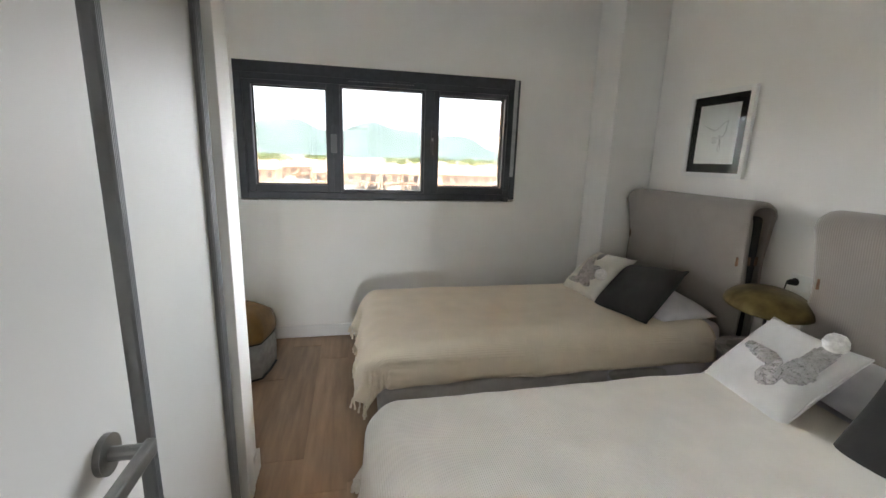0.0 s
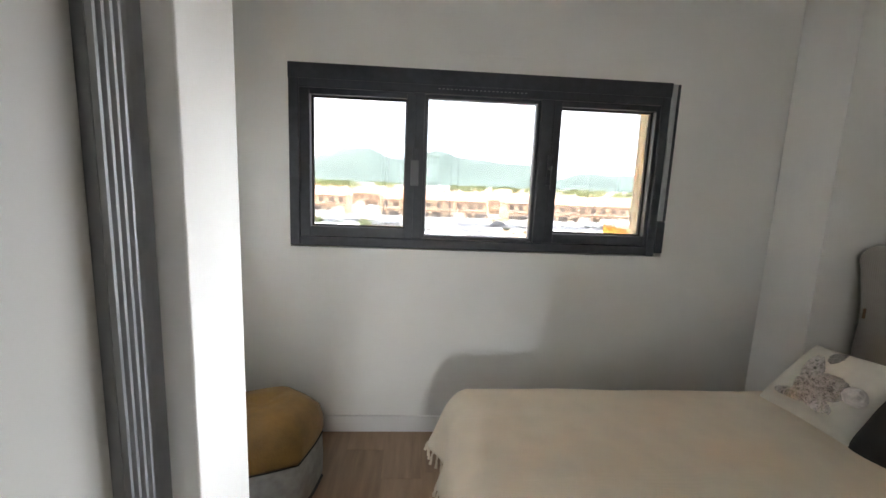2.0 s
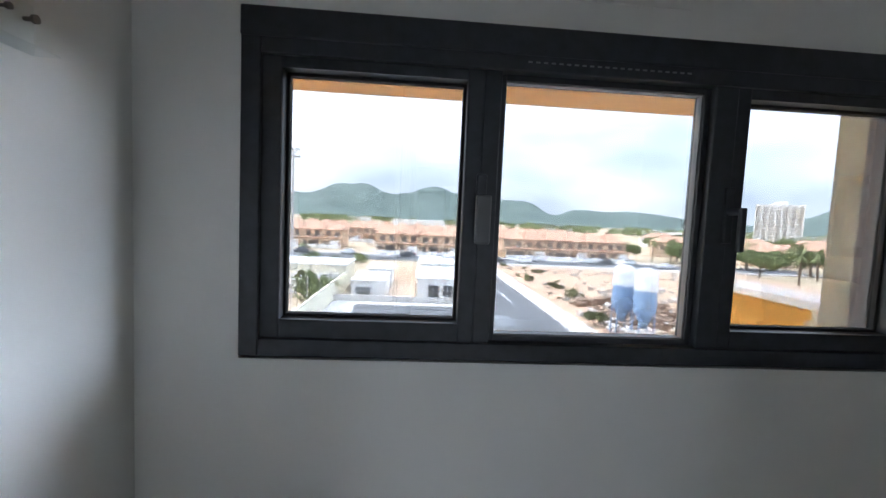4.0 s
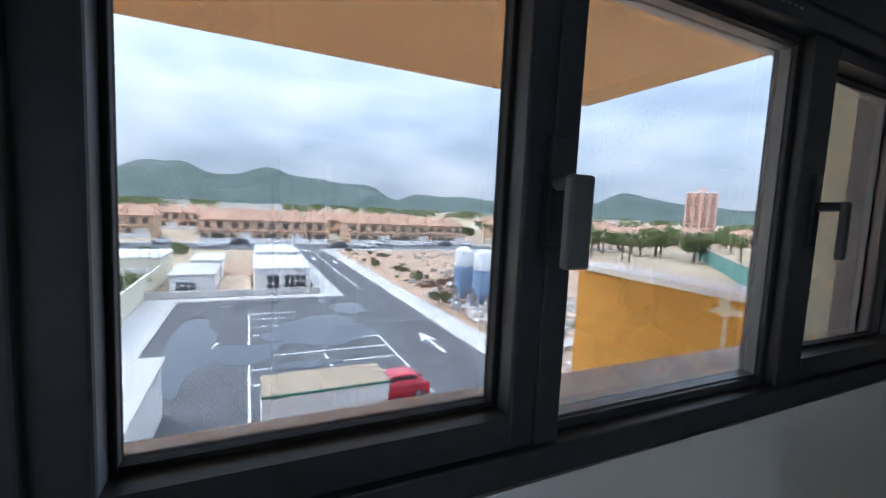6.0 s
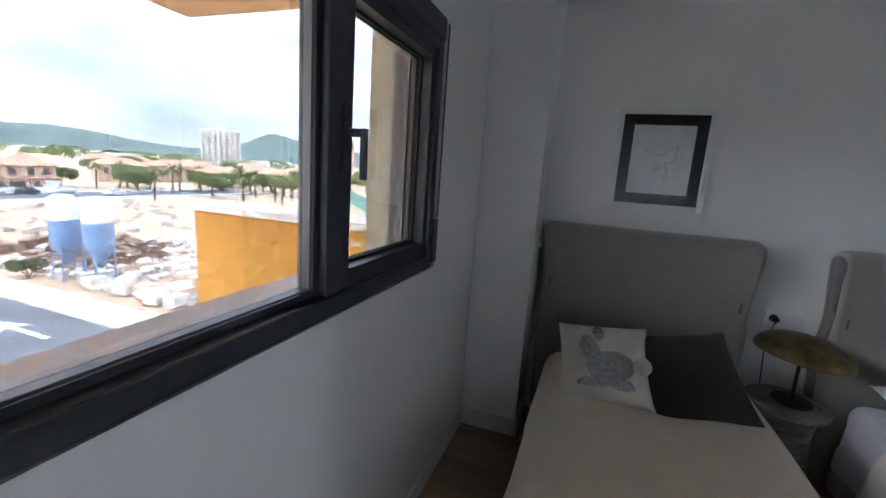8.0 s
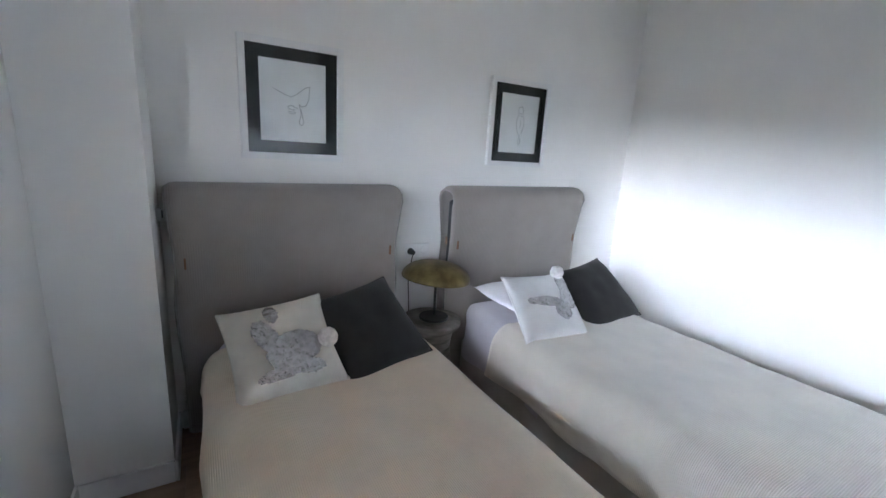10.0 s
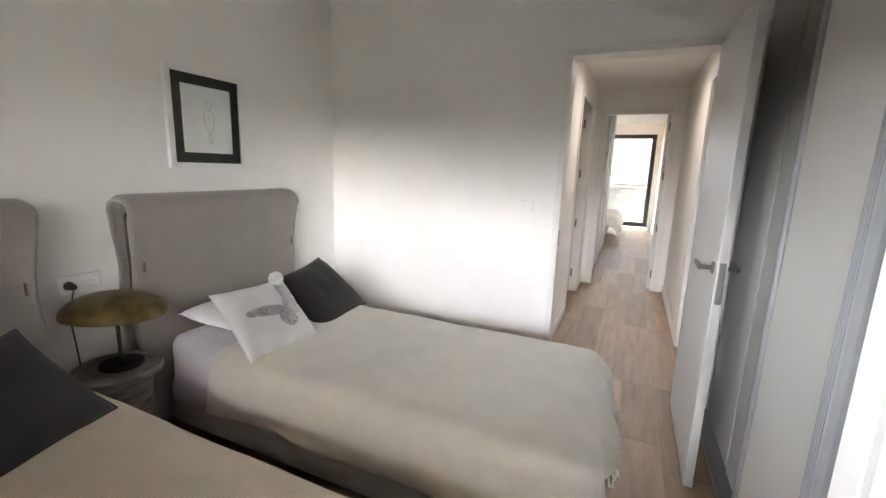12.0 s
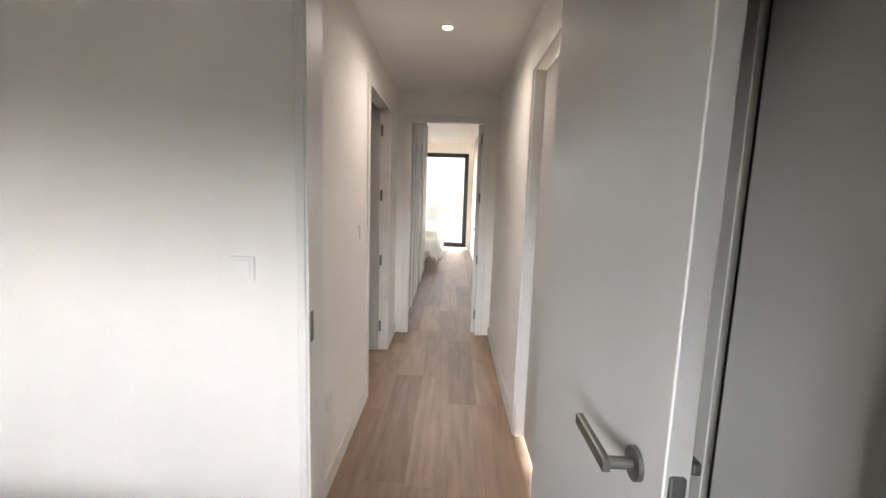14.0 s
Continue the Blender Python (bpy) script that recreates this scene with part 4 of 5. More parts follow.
def door_frame(name, label, x0, x1, y0, y1, h, c=0.05):
    """Jambs, head and flat casings round an opening in a wall that faces y."""
    f = thing(name, label, "door frame", kind="structure")
    for a, b, s in ((x0 - 0.02, x0 + 0.002, 1), (x1 - 0.002, x1 + 0.02, -1)):
        part("jamb", box(a, b, y0 - 0.003, y1 + 0.003, 0, h, 0.002), TRIM, f)
    part("head", box(x0 + 0.003, x1 - 0.003, y0 - 0.003, y1 + 0.003, h - 0.002, h + 0.02, 0.002), TRIM, f)
    for ya, yb in ((y1 + 0.001, y1 + 0.012), (y0 - 0.012, y0 - 0.001)):
        part("casing", box(x0 - c, x0 - 0.006, ya, yb, 0, h + c, 0.003), TRIM, f)
        part("casing", box(x1 + 0.006, x1 + c, ya, yb, 0, h + c, 0.003), TRIM, f)
        part("casing", box(x0 - 0.005, x1 + 0.005, ya, yb, h + 0.006, h + c, 0.003), TRIM, f)
    return f


fr = door_frame("door_frame_1", "white lacquered frame of the bedroom doorway", DX0, DX1, -T, YD, DH, 0.035)
part("strike_plate", box(DX1 - 0.006, DX1 - 0.0025, YD - 0.03, YD - 0.004, 0.89, 0.99, 0.001), STEEL, fr, "small steel strike plate")
for hz in (0.25, 1.0, 1.8):
    part("hinge", rod((DX0 + 0.004, YD + 0.008, hz - 0.04), (DX0 + 0.004, YD + 0.008, hz + 0.04), 0.007), STEEL, fr)


def pull_profile(y0, y1, ya, yb, x):
    """Aluminium door profile seen from above: fine ridges from y0 to y1, then a hollow finger pull to yb."""
    pts = [(x - 0.03, y0), (x, y0)]
    n = 4
    for k in range(n):
        a = y0 + (y1 - y0) * (k + 0.15) / n
        b = y0 + (y1 - y0) * (k + 0.85) / n
        pts += [(x, a), (x + 0.005, a + (b - a) * 0.25), (x + 0.005, a + (b - a) * 0.75), (x, b)]
    for k in range(11):
        f = k / 10
        pts.append((x - 0.03 * math.sin(math.pi * min(1, f * 0.78)) ** 0.8 - 0.002, ya + (yb - ya) * f))
    pts.append((x - 0.045, yb))
    pts.append((x - 0.045, y0))
    return prism(pts, 0.014, 2.452)


def wardrobe():
    w = thing("wardrobe", "built-in wardrobe with two pale grey sliding doors and metal pulls", "wardrobe")
    part("side_panel", box(XL + 0.002, -0.93, YD + 0.006, YD + 0.024, 0.006, 2.5), LACQUER, w)
    part("side_panel", box(XL + 0.002, -0.93, 1.75, 1.77, 0.006, 2.5), LACQUER, w)
    part("back_panel", box(XL + 0.002, XL + 0.016, YD + 0.024, 1.75, 0.006, 2.5), LACQUER, w)
    part("top_track", box(-0.925, -0.785, YD + 0.008, 1.77, 2.46, 2.545), ALU, w)
    part("floor_track", box(-0.925, -0.785, YD + 0.008, 1.77, 0.0, 0.012), ALU, w)
    back = part("sliding_door", box(-0.872, -0.85, YD + 0.03, 0.66, 0.016, 2.45, 0.002), GREIGE, w, "pale grey rear sliding door")
    st = part("stile", box(-0.88, -0.848, 0.69, 1.06, 0.014, 2.452, 0.002), GREIGE, back, "broad pale grey stile")
    # recessed black box in place of the gap's own shade
    part("groove", box(-0.88, -0.864, 0.661, 0.689, 0.014, 2.452), DARKGAP, st, "near-black strip standing in for the shade of a gap")
    front = part("sliding_door", box(-0.797, -0.776, 1.171, 1.639, 0.016, 2.45, 0.002), GREIGE, w, "pale grey front sliding door")
    part("pull", pull_profile(1.641, 1.69, 1.69, 1.765, -0.766), ALU, front, "ridged aluminium door pull")
    bm = pull_profile(-1.17, -1.148, -1.148, -1.03, -0.772)
    bmesh.ops.scale(bm, vec=(1, -1, 1), verts=bm.verts)
    bmesh.ops.reverse_faces(bm, faces=bm.faces)
    part("pull", bm, ALU, front, "ridged aluminium door pull")
    # thin dark strip put in as the shade between pull and end wall
    part("gap_shade_strip", box(-0.83, -0.815, 1.766, 1.773, 0.0, 2.545), DARKGAP, w, "dark strip standing in for the shade beside the end wall")
    return w


wardrobe()
bm = box(XL + 0.001, -0.772, 1.776, 1.99, -0.1, H + 0.01, 0.003)
add_box(bm, -0.80, -0.755, 1.775, 1.871, -0.1, H + 0.012, 0.003)
structure("wall_wardrobe_end", bm, PAINT, "white end wall beside the wardrobe", "wall")
structure("wall_wardrobe_top", box(XL + 0.001, -0.785, YD + 0.001, 1.774, 2.547, H + 0.02), PAINT, "plaster strip over the wardrobe", "wall")


def skirting(name, runs, label):
    """White baseboards: each run is x0, x1, y0, y1 of the strip on the floor."""
    b = thing(name, label, "baseboard", kind="structure")
    for r in runs:
        part("board", box(*r, 0.0, 0.095, 0.003), TRIM, b)


bt = 0.013
skirting("baseboard", [
    (XL, 1.505, YW - bt, YW - 0.001), (1.505 - bt, 1.504, 3.08, YW - bt - 0.001), (1.505 - bt, XR, 3.08 - bt, 3.079),
    (XR - bt, XR - 0.001, YD + 0.016, 3.06), (DX1 + 0.055, XR - bt, YD + 0.001, YD + bt), (XL + 0.001, XL + bt, 1.991 + bt, YW - bt),
    (XL, -0.772, 1.991, 1.99 + bt), (-0.7715, -0.76, 1.873, 1.99 + bt)], "white painted baseboard along the bedroom walls")
skirting("baseboard_corridor", [
    (CXR - bt, CXR - 0.001, -1.215, -T - 0.014), (CXR - bt, CXR - 0.001, CYE + 0.014, -2.21), (CXL + 0.001, CXL + bt, CYE + 0.014, SY0 - 0.062)],
    "white painted baseboard along the corridor")


# ---- floor planks ----
def planks(parent, x0, x1, y0, y1, seed):
    """Oak-look floor boards, laid along y in staggered courses."""
    rnd = random.Random(seed)
    w, ln, gap = 0.196, 1.2, 0.0025
    meshes = {}

    def board(length, width):
        key = (round(length, 2), round(width, 2))
        if key not in meshes:
            bm = box(-key[1] / 2 + gap / 2, key[1] / 2 - gap / 2, -key[0] / 2 + gap / 2, key[0] / 2 - gap / 2, -0.005, 0.0)
            me = bpy.data.meshes.new("plank")
            bm.to_mesh(me)
            bm.free()
            me.materials.append(WOOD)
            meshes[key] = me
        return meshes[key]

    x = x0
    while x < x1 - 0.01:
        ww = min(w, x1 - x)
        y = y0 - rnd.uniform(0.1, 1.0)
        while y < y1:
            a, b = max(y, y0), min(y + ln, y1)
            if b - a > 0.02:
                ob = new("plank", board(b - a, ww))
                ob.location = (x + ww / 2, (a + b) / 2, 0)
                ob.parent = parent
            y += ln
        x += w


# ---- pictures ----
WHITEWOOD = material("white frame lacquer", (0.82, 0.82, 0.81), 0.35, vary=0.01)
BLACKMAT = material("black mount board", (0.018, 0.02, 0.021), 0.8, vary=0.1, scale=40, spec=0.2)
PAPER = material("drawing paper", (0.86, 0.86, 0.85), 0.9, vary=0.02, scale=8, bump=0.05, bump_scale=300)
PENCIL = material("pencil line", (0.33, 0.33, 0.33), 0.9)
PICGLASS = glass_material()


def curve_line(pts, r):
    """A thin tube through points."""
    bm = bmesh.new()
    for a, b in zip(pts, pts[1:]):
        add_rod(bm, a, b, r, n=5)
    return bm


def picture(y0, y1, z0, z1, strokes):
    p = thing("framed_picture", "framed pencil drawing with black mount and white frame", "picture", group="pictures over the beds")
    xw = XR - 0.001
    bm = ring_frame(y0 - 0.012, y1 + 0.012, z0 - 0.012, z1 + 0.012, 0.03, -0.024, 0, 0.002)
    bmesh.ops.rotate(bm, verts=bm.verts, cent=(0, 0, 0), matrix=Matrix.Rotation(radians(90), 3, "Z"))
    bmesh.ops.translate(bm, verts=bm.verts, vec=(xw - 0.0245, 0, 0))
    part("frame", bm, WHITEWOOD, p)
    part("mount", box(xw - 0.012, xw - 0.003, y0 + 0.016, y1 - 0.016, z0 + 0.016, z1 - 0.016), BLACKMAT, p, "black mount board")
    part("sheet", box(xw - 0.0145, xw - 0.0125, y0 + 0.072, y1 - 0.072, z0 + 0.072, z1 - 0.072), PAPER, p, "white drawing paper")
    yc, zc, hw, hh = (y0 + y1) / 2, (z0 + z1) / 2, (y1 - y0) / 2 - 0.072, (z1 - z0) / 2 - 0.072
    for stroke in strokes:
        pts = []
        for k, (a, b) in enumerate(stroke[:-1]):
            c, d = stroke[k + 1]
            for i in range(4):
                f = i / 4
                wob = 0.02 * noise.noise((a * 7 + f * 2, b * 7 + k, 3))
                pts.append((xw - 0.0148, yc - hw * (a + (c - a) * f + wob), zc + hh * (b + (d - b) * f + wob)))
        part("pencil_stroke", curve_line(pts, 0.0014), PENCIL, p)
    g = part("glazing", box(xw - 0.019, xw - 0.0175, y0 + 0.015, y1 - 0.015, z0 + 0.015, z1 - 0.015), PICGLASS, p)
    g.visible_shadow = False


WINGS = [[(-0.6, 0.3), (-0.3, 0.18), (-0.1, 0.12), (0.1, 0.2), (0.35, 0.38), (0.5, 0.42), (0.46, 0.1), (0.36, -0.08), (0.2, -0.1), (0.16, 0.0)],
         [(0.16, -0.05), (0.22, -0.3), (0.14, -0.5), (0.22, -0.58), (0.3, -0.5), (0.24, -0.3), (0.2, -0.1)],
         [(0.12, -0.15), (-0.1, -0.08), (-0.2, -0.14), (-0.05, -0.2), (0.1, -0.18)], [(0.05, -0.26), (-0.18, -0.24), (-0.06, -0.3), (0.08, -0.28)]]
FIGURE = [[(-0.1, 0.55), (0.08, 0.62), (0.2, 0.5), (0.12, 0.36), (-0.08, 0.38), (-0.1, 0.55)],
          [(-0.12, 0.3), (0.2, 0.26), (0.26, 0.0), (0.14, -0.3), (0.02, -0.42), (-0.1, -0.2), (-0.16, 0.05), (-0.12, 0.3)],
          [(0.04, -0.42), (-0.02, -0.62), (0.06, -0.72), (0.12, -0.58), (0.06, -0.42)], [(0.0, 0.2), (0.1, 0.02), (0.0, -0.16)]]
picture(2.30, 2.737, 1.31, 1.808, WINGS)
picture(0.958, 1.392, 1.324, 1.815, FIGURE)

# ---- beds ----
TAUPE = ribbed("taupe ribbed upholstery", (0.29, 0.258, 0.232), "Y", 0.009, 0.3)
DARKBOARD = material("black board lining", (0.012, 0.012, 0.014), 0.9)
TAN = material("tan leather", (0.2, 0.105, 0.055), 0.55, vary=0.15, scale=20, bump=0.2, bump_scale=200)
BASEFAB = material("light grey bed base fabric", (0.55, 0.53, 0.51), 0.95, vary=0.05, scale=10, bump=0.3, bump_scale=500)
SHEET = material("lilac white bed sheet", (0.62, 0.60, 0.635), 0.9, vary=0.03, scale=6, bump=0.15, bump_scale=30)
BEIGE = ribbed("beige woven bedspread", (0.80, 0.70, 0.56), "Y", 0.006, 0.35)
IVORY = ribbed("ivory woven bedspread", (0.80, 0.745, 0.66), "X", 0.006, 0.5)
LINEN = material("cream cushion linen", (0.72, 0.69, 0.62), 0.95, vary=0.04, scale=12, bump=0.25, bump_scale=400)
WHITECUSH = material("white cushion cotton", (0.76, 0.75, 0.74), 0.95, vary=0.03, scale=12, bump=0.25, bump_scale=400)
CHARCOAL = material("charcoal velvet", (0.022, 0.02, 0.019), 0.85, vary=0.15, scale=9, bump=0.2, bump_scale=300, sheen=0.1)
PILLOW = material("white pillow cotton", (0.72, 0.70, 0.72), 0.92, vary=0.03, scale=8, bump=0.15, bump_scale=40)
SEQUIN = material("silver sequins", (0.55, 0.55, 0.56), 0.16, 0.9, vary=0.08, scale=60, bump=0.7, bump_scale=55)
FLUFF = material("white wool pompom", (0.78, 0.76, 0.73), 1.0, vary=0.08, scale=60, bump=0.6, bump_scale=250)
LEGDARK = material("dark bed leg", (0.05, 0.045, 0.04), 0.6)


def grid_mesh(nu, nv, fn, bm=None, closed=False):
    bm = bm or bmesh.new()
    vs = [[bm.verts.new(fn(i / nu, j / nv)) for j in range(nv + 1)] for i in range(nu + 1)]
    for i in range(nu):
        for j in range(nv):
            bm.faces.new((vs[i][j], vs[i + 1][j], vs[i + 1][j + 1], vs[i][j + 1]))
    return bm


def thicken(ob, t, offset=-1):
    m = ob.modifiers.new("thickness", "SOLIDIFY")
    m.thickness, m.offset = t, offset
    return ob


def headboard(yc, half, seed):
    """A padded slip-over cover that rolls over the top of a dark board and is tied at the sides."""
    h = thing("headboard", "tall taupe ribbed fabric headboard with leather side ties", "headboard", pose(0.08, yc, 0) @ Matrix.Diagonal((1, 1, 0.982, 1)), group="headboards")
    part("board", box(1.675, 1.735, -half + 0.05, half - 0.05, 0.02, 1.13, 0.02), DARKBOARD, h, "black inner board")
    prof = [(1.63, 0.06), (1.628, 0.35), (1.624, 0.62), (1.617, 0.86), (1.603, 1.0), (1.59, 1.1), (1.588, 1.155), (1.6, 1.19), (1.63, 1.207),
            (1.68, 1.212), (1.725, 1.205), (1.752, 1.18), (1.757, 1.12), (1.752, 1.0), (1.747, 0.9), (1.745, 0.6), (1.745, 0.06)]
    lens = [0.0]
    for a, b in zip(prof, prof[1:]):
        lens.append(lens[-1] + math.dist(a, b))

    def at(u):
        s = u * lens[-1]
        k = min(range(len(lens) - 1), key=lambda i: 0 if lens[i] <= s <= lens[i + 1] else 1)
        f = (s - lens[k]) / (lens[k + 1] - lens[k])
        return [prof[k][i] * (1 - f) + prof[k + 1][i] * f for i in (0, 1)]

    def fn(u, v):
        x, z = at(u)
        w = half - 0.018 * math.exp(-((z - 0.88) / 0.16) ** 2) - 0.02 * (z < 0.7) * min(1, (0.7 - z) * 3)
        c = 2 * v - 1
        e = max(0, abs(c) - 0.93) / 0.07
        front = 1 if x < 1.68 else -1
        x += front * 0.018 * e * e * (1 if z < 1.15 else 0.3)
        z -= 0.02 * e * e * (z > 1.1)
        n = noise.noise((c * 3 + seed, z * 4, front * 2.0)) * 0.006
        return x - n * front, c * w, z

    bm = grid_mesh(64, 48, fn)
    cover = part("cover", bm, TAUPE, h, smooth=True)
    thicken(cover, 0.012, 0)
    for s in (-1, 1):
        part("tie", box(1.6, 1.755, s * (half - 0.055) - 0.004, s * (half - 0.055) + 0.004, 0.855, 0.905, 0.003), TAN, h, "tan leather tie")
    part("seam", box(1.604, 1.6072, -0.002, 0.002, 0.5, 0.985, 0.0005), TAUPE, h)
    return h


headboard(2.539, 0.51, 1)
headboard(1.212, 0.512, 5)


def drape(x0, x1, y0, y1, top, drops, r, seed, nx=90, ny=60, sag=0.006):
    """A cloth over a mattress: drops are how far it hangs at -x, +x, -y, +y."""
    dx0, dx1, dy0, dy1 = drops

    def fn(u, v):
        s = x0 - dx0 + u * (x1 + dx1 - x0 + dx0)
        t = y0 - dy0 + v * (y1 + dy1 - y0 + dy0)
        cx, cy = min(max(s, x0), x1), min(max(t, y0), y1)
        ex, ey = s - cx, t - cy
        d = math.hypot(ex, ey)
        z = top + sag * noise.noise((s * 3 + seed, t * 3, 0)) + 0.004 * noise.noise((s * 9, t * 9, seed)) + 0.007 * noise.noise((s * 3.5 + seed, t * 13, 2)) * max(0, noise.noise((s * 1.3, t * 1.3, seed)) + 0.25)
        if d < 1e-6:
            return cx, cy, z
        ux, uy = ex / d, ey / d
        a = min(d / r, math.pi / 2)
        out = r * math.sin(a) + (0.06 + 0.17 * max(0, -ux) ** 2) * max(0, d - r) * (1 + 1.6 * noise.noise((s * 5 + seed, t * 5, 3)))
        fold = 0.022 * max(0, d - r * 1.3) / 0.3 * math.sin(11 * (s * abs(uy) + t * abs(ux)) + seed + 2 * noise.noise((s * 2, t * 2, seed)))
        down = r * (1 - math.cos(a)) + max(0, d - r * math.pi / 2)
        return cx + ux * (out + fold), cy + uy * (out + fold), max(0.03, z - down)

    return grid_mesh(nx, ny, fn), fn


def fringe(fn, parent, mat, seed, n=46, side="x0"):
    """Short twisted tassels along one hem."""
    rnd = random.Random(seed)
    for k in range(n):
        u, v = ((0, (k + 0.5) / n) if side == "x0" else ((k + 0.5) / n, 0))
        a = Vector(fn(u, v))
        if a.z < 0.085:
            continue
        b = a + Vector((rnd.uniform(-0.012, 0.004), rnd.uniform(-0.01, 0.01), -rnd.uniform(0.035, 0.055)))
        bm = bmesh.new()
        add_rod(bm, a, a.lerp(b, 0.5) + Vector((rnd.uniform(-0.004, 0.004), 0, 0)), 0.0045, 0.004, 6)
        add_rod(bm, a.lerp(b, 0.5), b, 0.004, 0.0065, 6)
        part("tassel", bm, mat, parent)


def bed(yc, spread, seed, spread_x1, drops, label, sl):
    y0, y1 = yc - 0.44, yc + 0.44
    b = thing("bed", label, "bed", group="twin beds")
    part("base", box(-0.235, 1.66, y0 + 0.005, y1 - 0.005, 0.07, 0.3, 0.025, 3), BASEFAB, b, "grey upholstered base")
    part("mattress", box(-0.2, 1.662, y0 + 0.04, y1 - 0.04, 0.302, 0.50, 0.05, 4), SHEET, b)
    for lx in (-0.15, 1.5):
        for ly in (y0 + 0.08, y1 - 0.08):
            part("leg", rod((lx, ly, 0.0), (lx, ly, 0.072), 0.022, 0.028), LEGDARK, b)
    bm, _ = drape(0.95, 1.62, y0 + 0.07, y1 - 0.07, 0.512, (0, 0.02, 0.33, 0.33), 0.05, seed + 9, 40, 60, 0.012)
    s = part("sheet", bm, SHEET, b, "lilac white sheet hanging at the sides", smooth=True)
    thicken(s, 0.004)
    bs = thing("bedspread", sl, "bedspread", group="bedspreads")
    bm, fn = drape(-0.19, spread_x1, y0 + 0.068, y1 - 0.068, 0.525, drops, 0.11, seed)
    c = part("cloth", bm, spread, bs, smooth=True)
    thicken(c, 0.006)
    fringe(fn, c, spread, seed)


bed(2.48, BEIGE, 2, 1.56, (0.30, 0, 0.25, 0.25), "single bed with grey base, white sheet and headboard", "beige woven bedspread with tasselled hem over the bed")
bed(1.19, IVORY, 7, 1.30, (0.36, 0, 0.30, 0.33), "single bed with grey base and lilac white sheet", "ivory woven bedspread with tasselled hem over the bed")


def cushion_fn(w, h, t, seed, pinch=0.14):
    def fn(a, b, side):
        """Point of the front (side 1) or back (-1) at a, b in -1..1."""
        k = 1 - pinch * ((1 - a * a) * (b * b) ** 2 + (1 - b * b) * (a * a) ** 2) * 0.55
        x, y = a * w / 2 * k, b * h / 2 * k
        z = t / 2 * ((1 - a ** 4) * (1 - b ** 4)) ** 0.6
        z += 0.012 * noise.noise((a * 2.2 + seed, b * 2.2, side)) * (1 - a * a) * (1 - b * b)
        return x, y, side * z
    return fn


def cushion_mesh(w, h, t, seed, n=28, pinch=0.14):
    fn = cushion_fn(w, h, t, seed, pinch)
    bm = bmesh.new()
    for side in (1, -1):
        vs = [[bm.verts.new(fn(2 * i / n - 1, 2 * j / n - 1, side)) for j in range(n + 1)] for i in range(n + 1)]
        for i in range(n):
            for j in range(n):
                q = (vs[i][j], vs[i + 1][j], vs[i + 1][j + 1], vs[i][j + 1])
                bm.faces.new(q if side > 0 else q[::-1])
    bmesh.ops.remove_doubles(bm, verts=bm.verts, dist=0.0005)
    return bm, fn


def upright(x, y, z, spin, lean, face=0.0):
    """Pose of a cushion whose front looks to -x: spin in its own plane, lean back, face turned round z."""
    return Matrix.Translation((x, y, z)) @ Matrix.Rotation(radians(face), 4, "Z") @ Matrix.Rotation(radians(lean), 4, "Y") @ Matrix(
        ((0, 0, -1, 0), (-1, 0, 0, 0), (0, 1, 0, 0), (0, 0, 0, 1))) @ Matrix.Rotation(radians(spin), 4, "Z")


def cushion(name, label, w, h, t, mat, m, seed, group="", pinch=0.14):
    c = thing(name, label, "cushion", m, group)
    bm, fn = cushion_mesh(w, h, t, seed, pinch=pinch)
    part("cover", bm, mat, c, smooth=True)
    # piped seam round the edge
    pts = []
    for k in range(4):
        for i in range(14):
            s = 2 * i / 14 - 1
            a, b = ((s, -1), (1, s), (-s, 1), (-1, -s))[k]
            pts.append(fn(a, b, 1))
    part("seam", curve_line(pts + pts[:1], 0.0028), mat, c)
    return c, fn


def motif(c, fn, blobs, pom):
    """Sequinned shape made of overlapping ovals on the front, and a wool pompom."""
    n = 64

    def inside(a, b):
        return min(math.hypot(((a - x) * math.cos(r) + (b - y) * math.sin(r)) / p, ((b - y) * math.cos(r) - (a - x) * math.sin(r)) / q) for x, y, p, q, r in blobs) + 0.08 * noise.noise((a * 9, b * 9, 1))

    bm = bmesh.new()
    grid = {}
    for i in range(n):
        for j in range(n):
            a, b = -0.9 + 1.8 * (i + 0.5) / n, -0.9 + 1.8 * (j + 0.5) / n
            if inside(a, b) < 1:
                q = []
                for di, dj in ((0, 0), (1, 0), (1, 1), (0, 1)):
                    key = (i + di, j + dj)
                    if key not in grid:
                        x, y, z = fn(-0.9 + 1.8 * key[0] / n, -0.9 + 1.8 * key[1] / n, 1)
                        grid[key] = bm.verts.new((x, y, z + 0.004 + 0.003 * noise.noise((x * 60, y * 60, 0))))
                    q.append(grid[key])
                bm.faces.new(q)
    s = part("sequin_shape", bm, SEQUIN, c, "silver sequin patch")
    thicken(s, 0.003)
    bm = bmesh.new()
    bmesh.ops.create_icosphere(bm, subdivisions=4, radius=0.036)
    for v in bm.verts:
        v.co *= 1 + 0.09 * noise.noise(v.co * 90) + 0.05 * noise.noise(v.co * 30)
    x, y, z = fn(*pom, 1)
    bmesh.ops.translate(bm, verts=bm.verts, vec=(x, y, z + 0.026))
    part("pompom", bm, FLUFF, c, "white wool pompom")


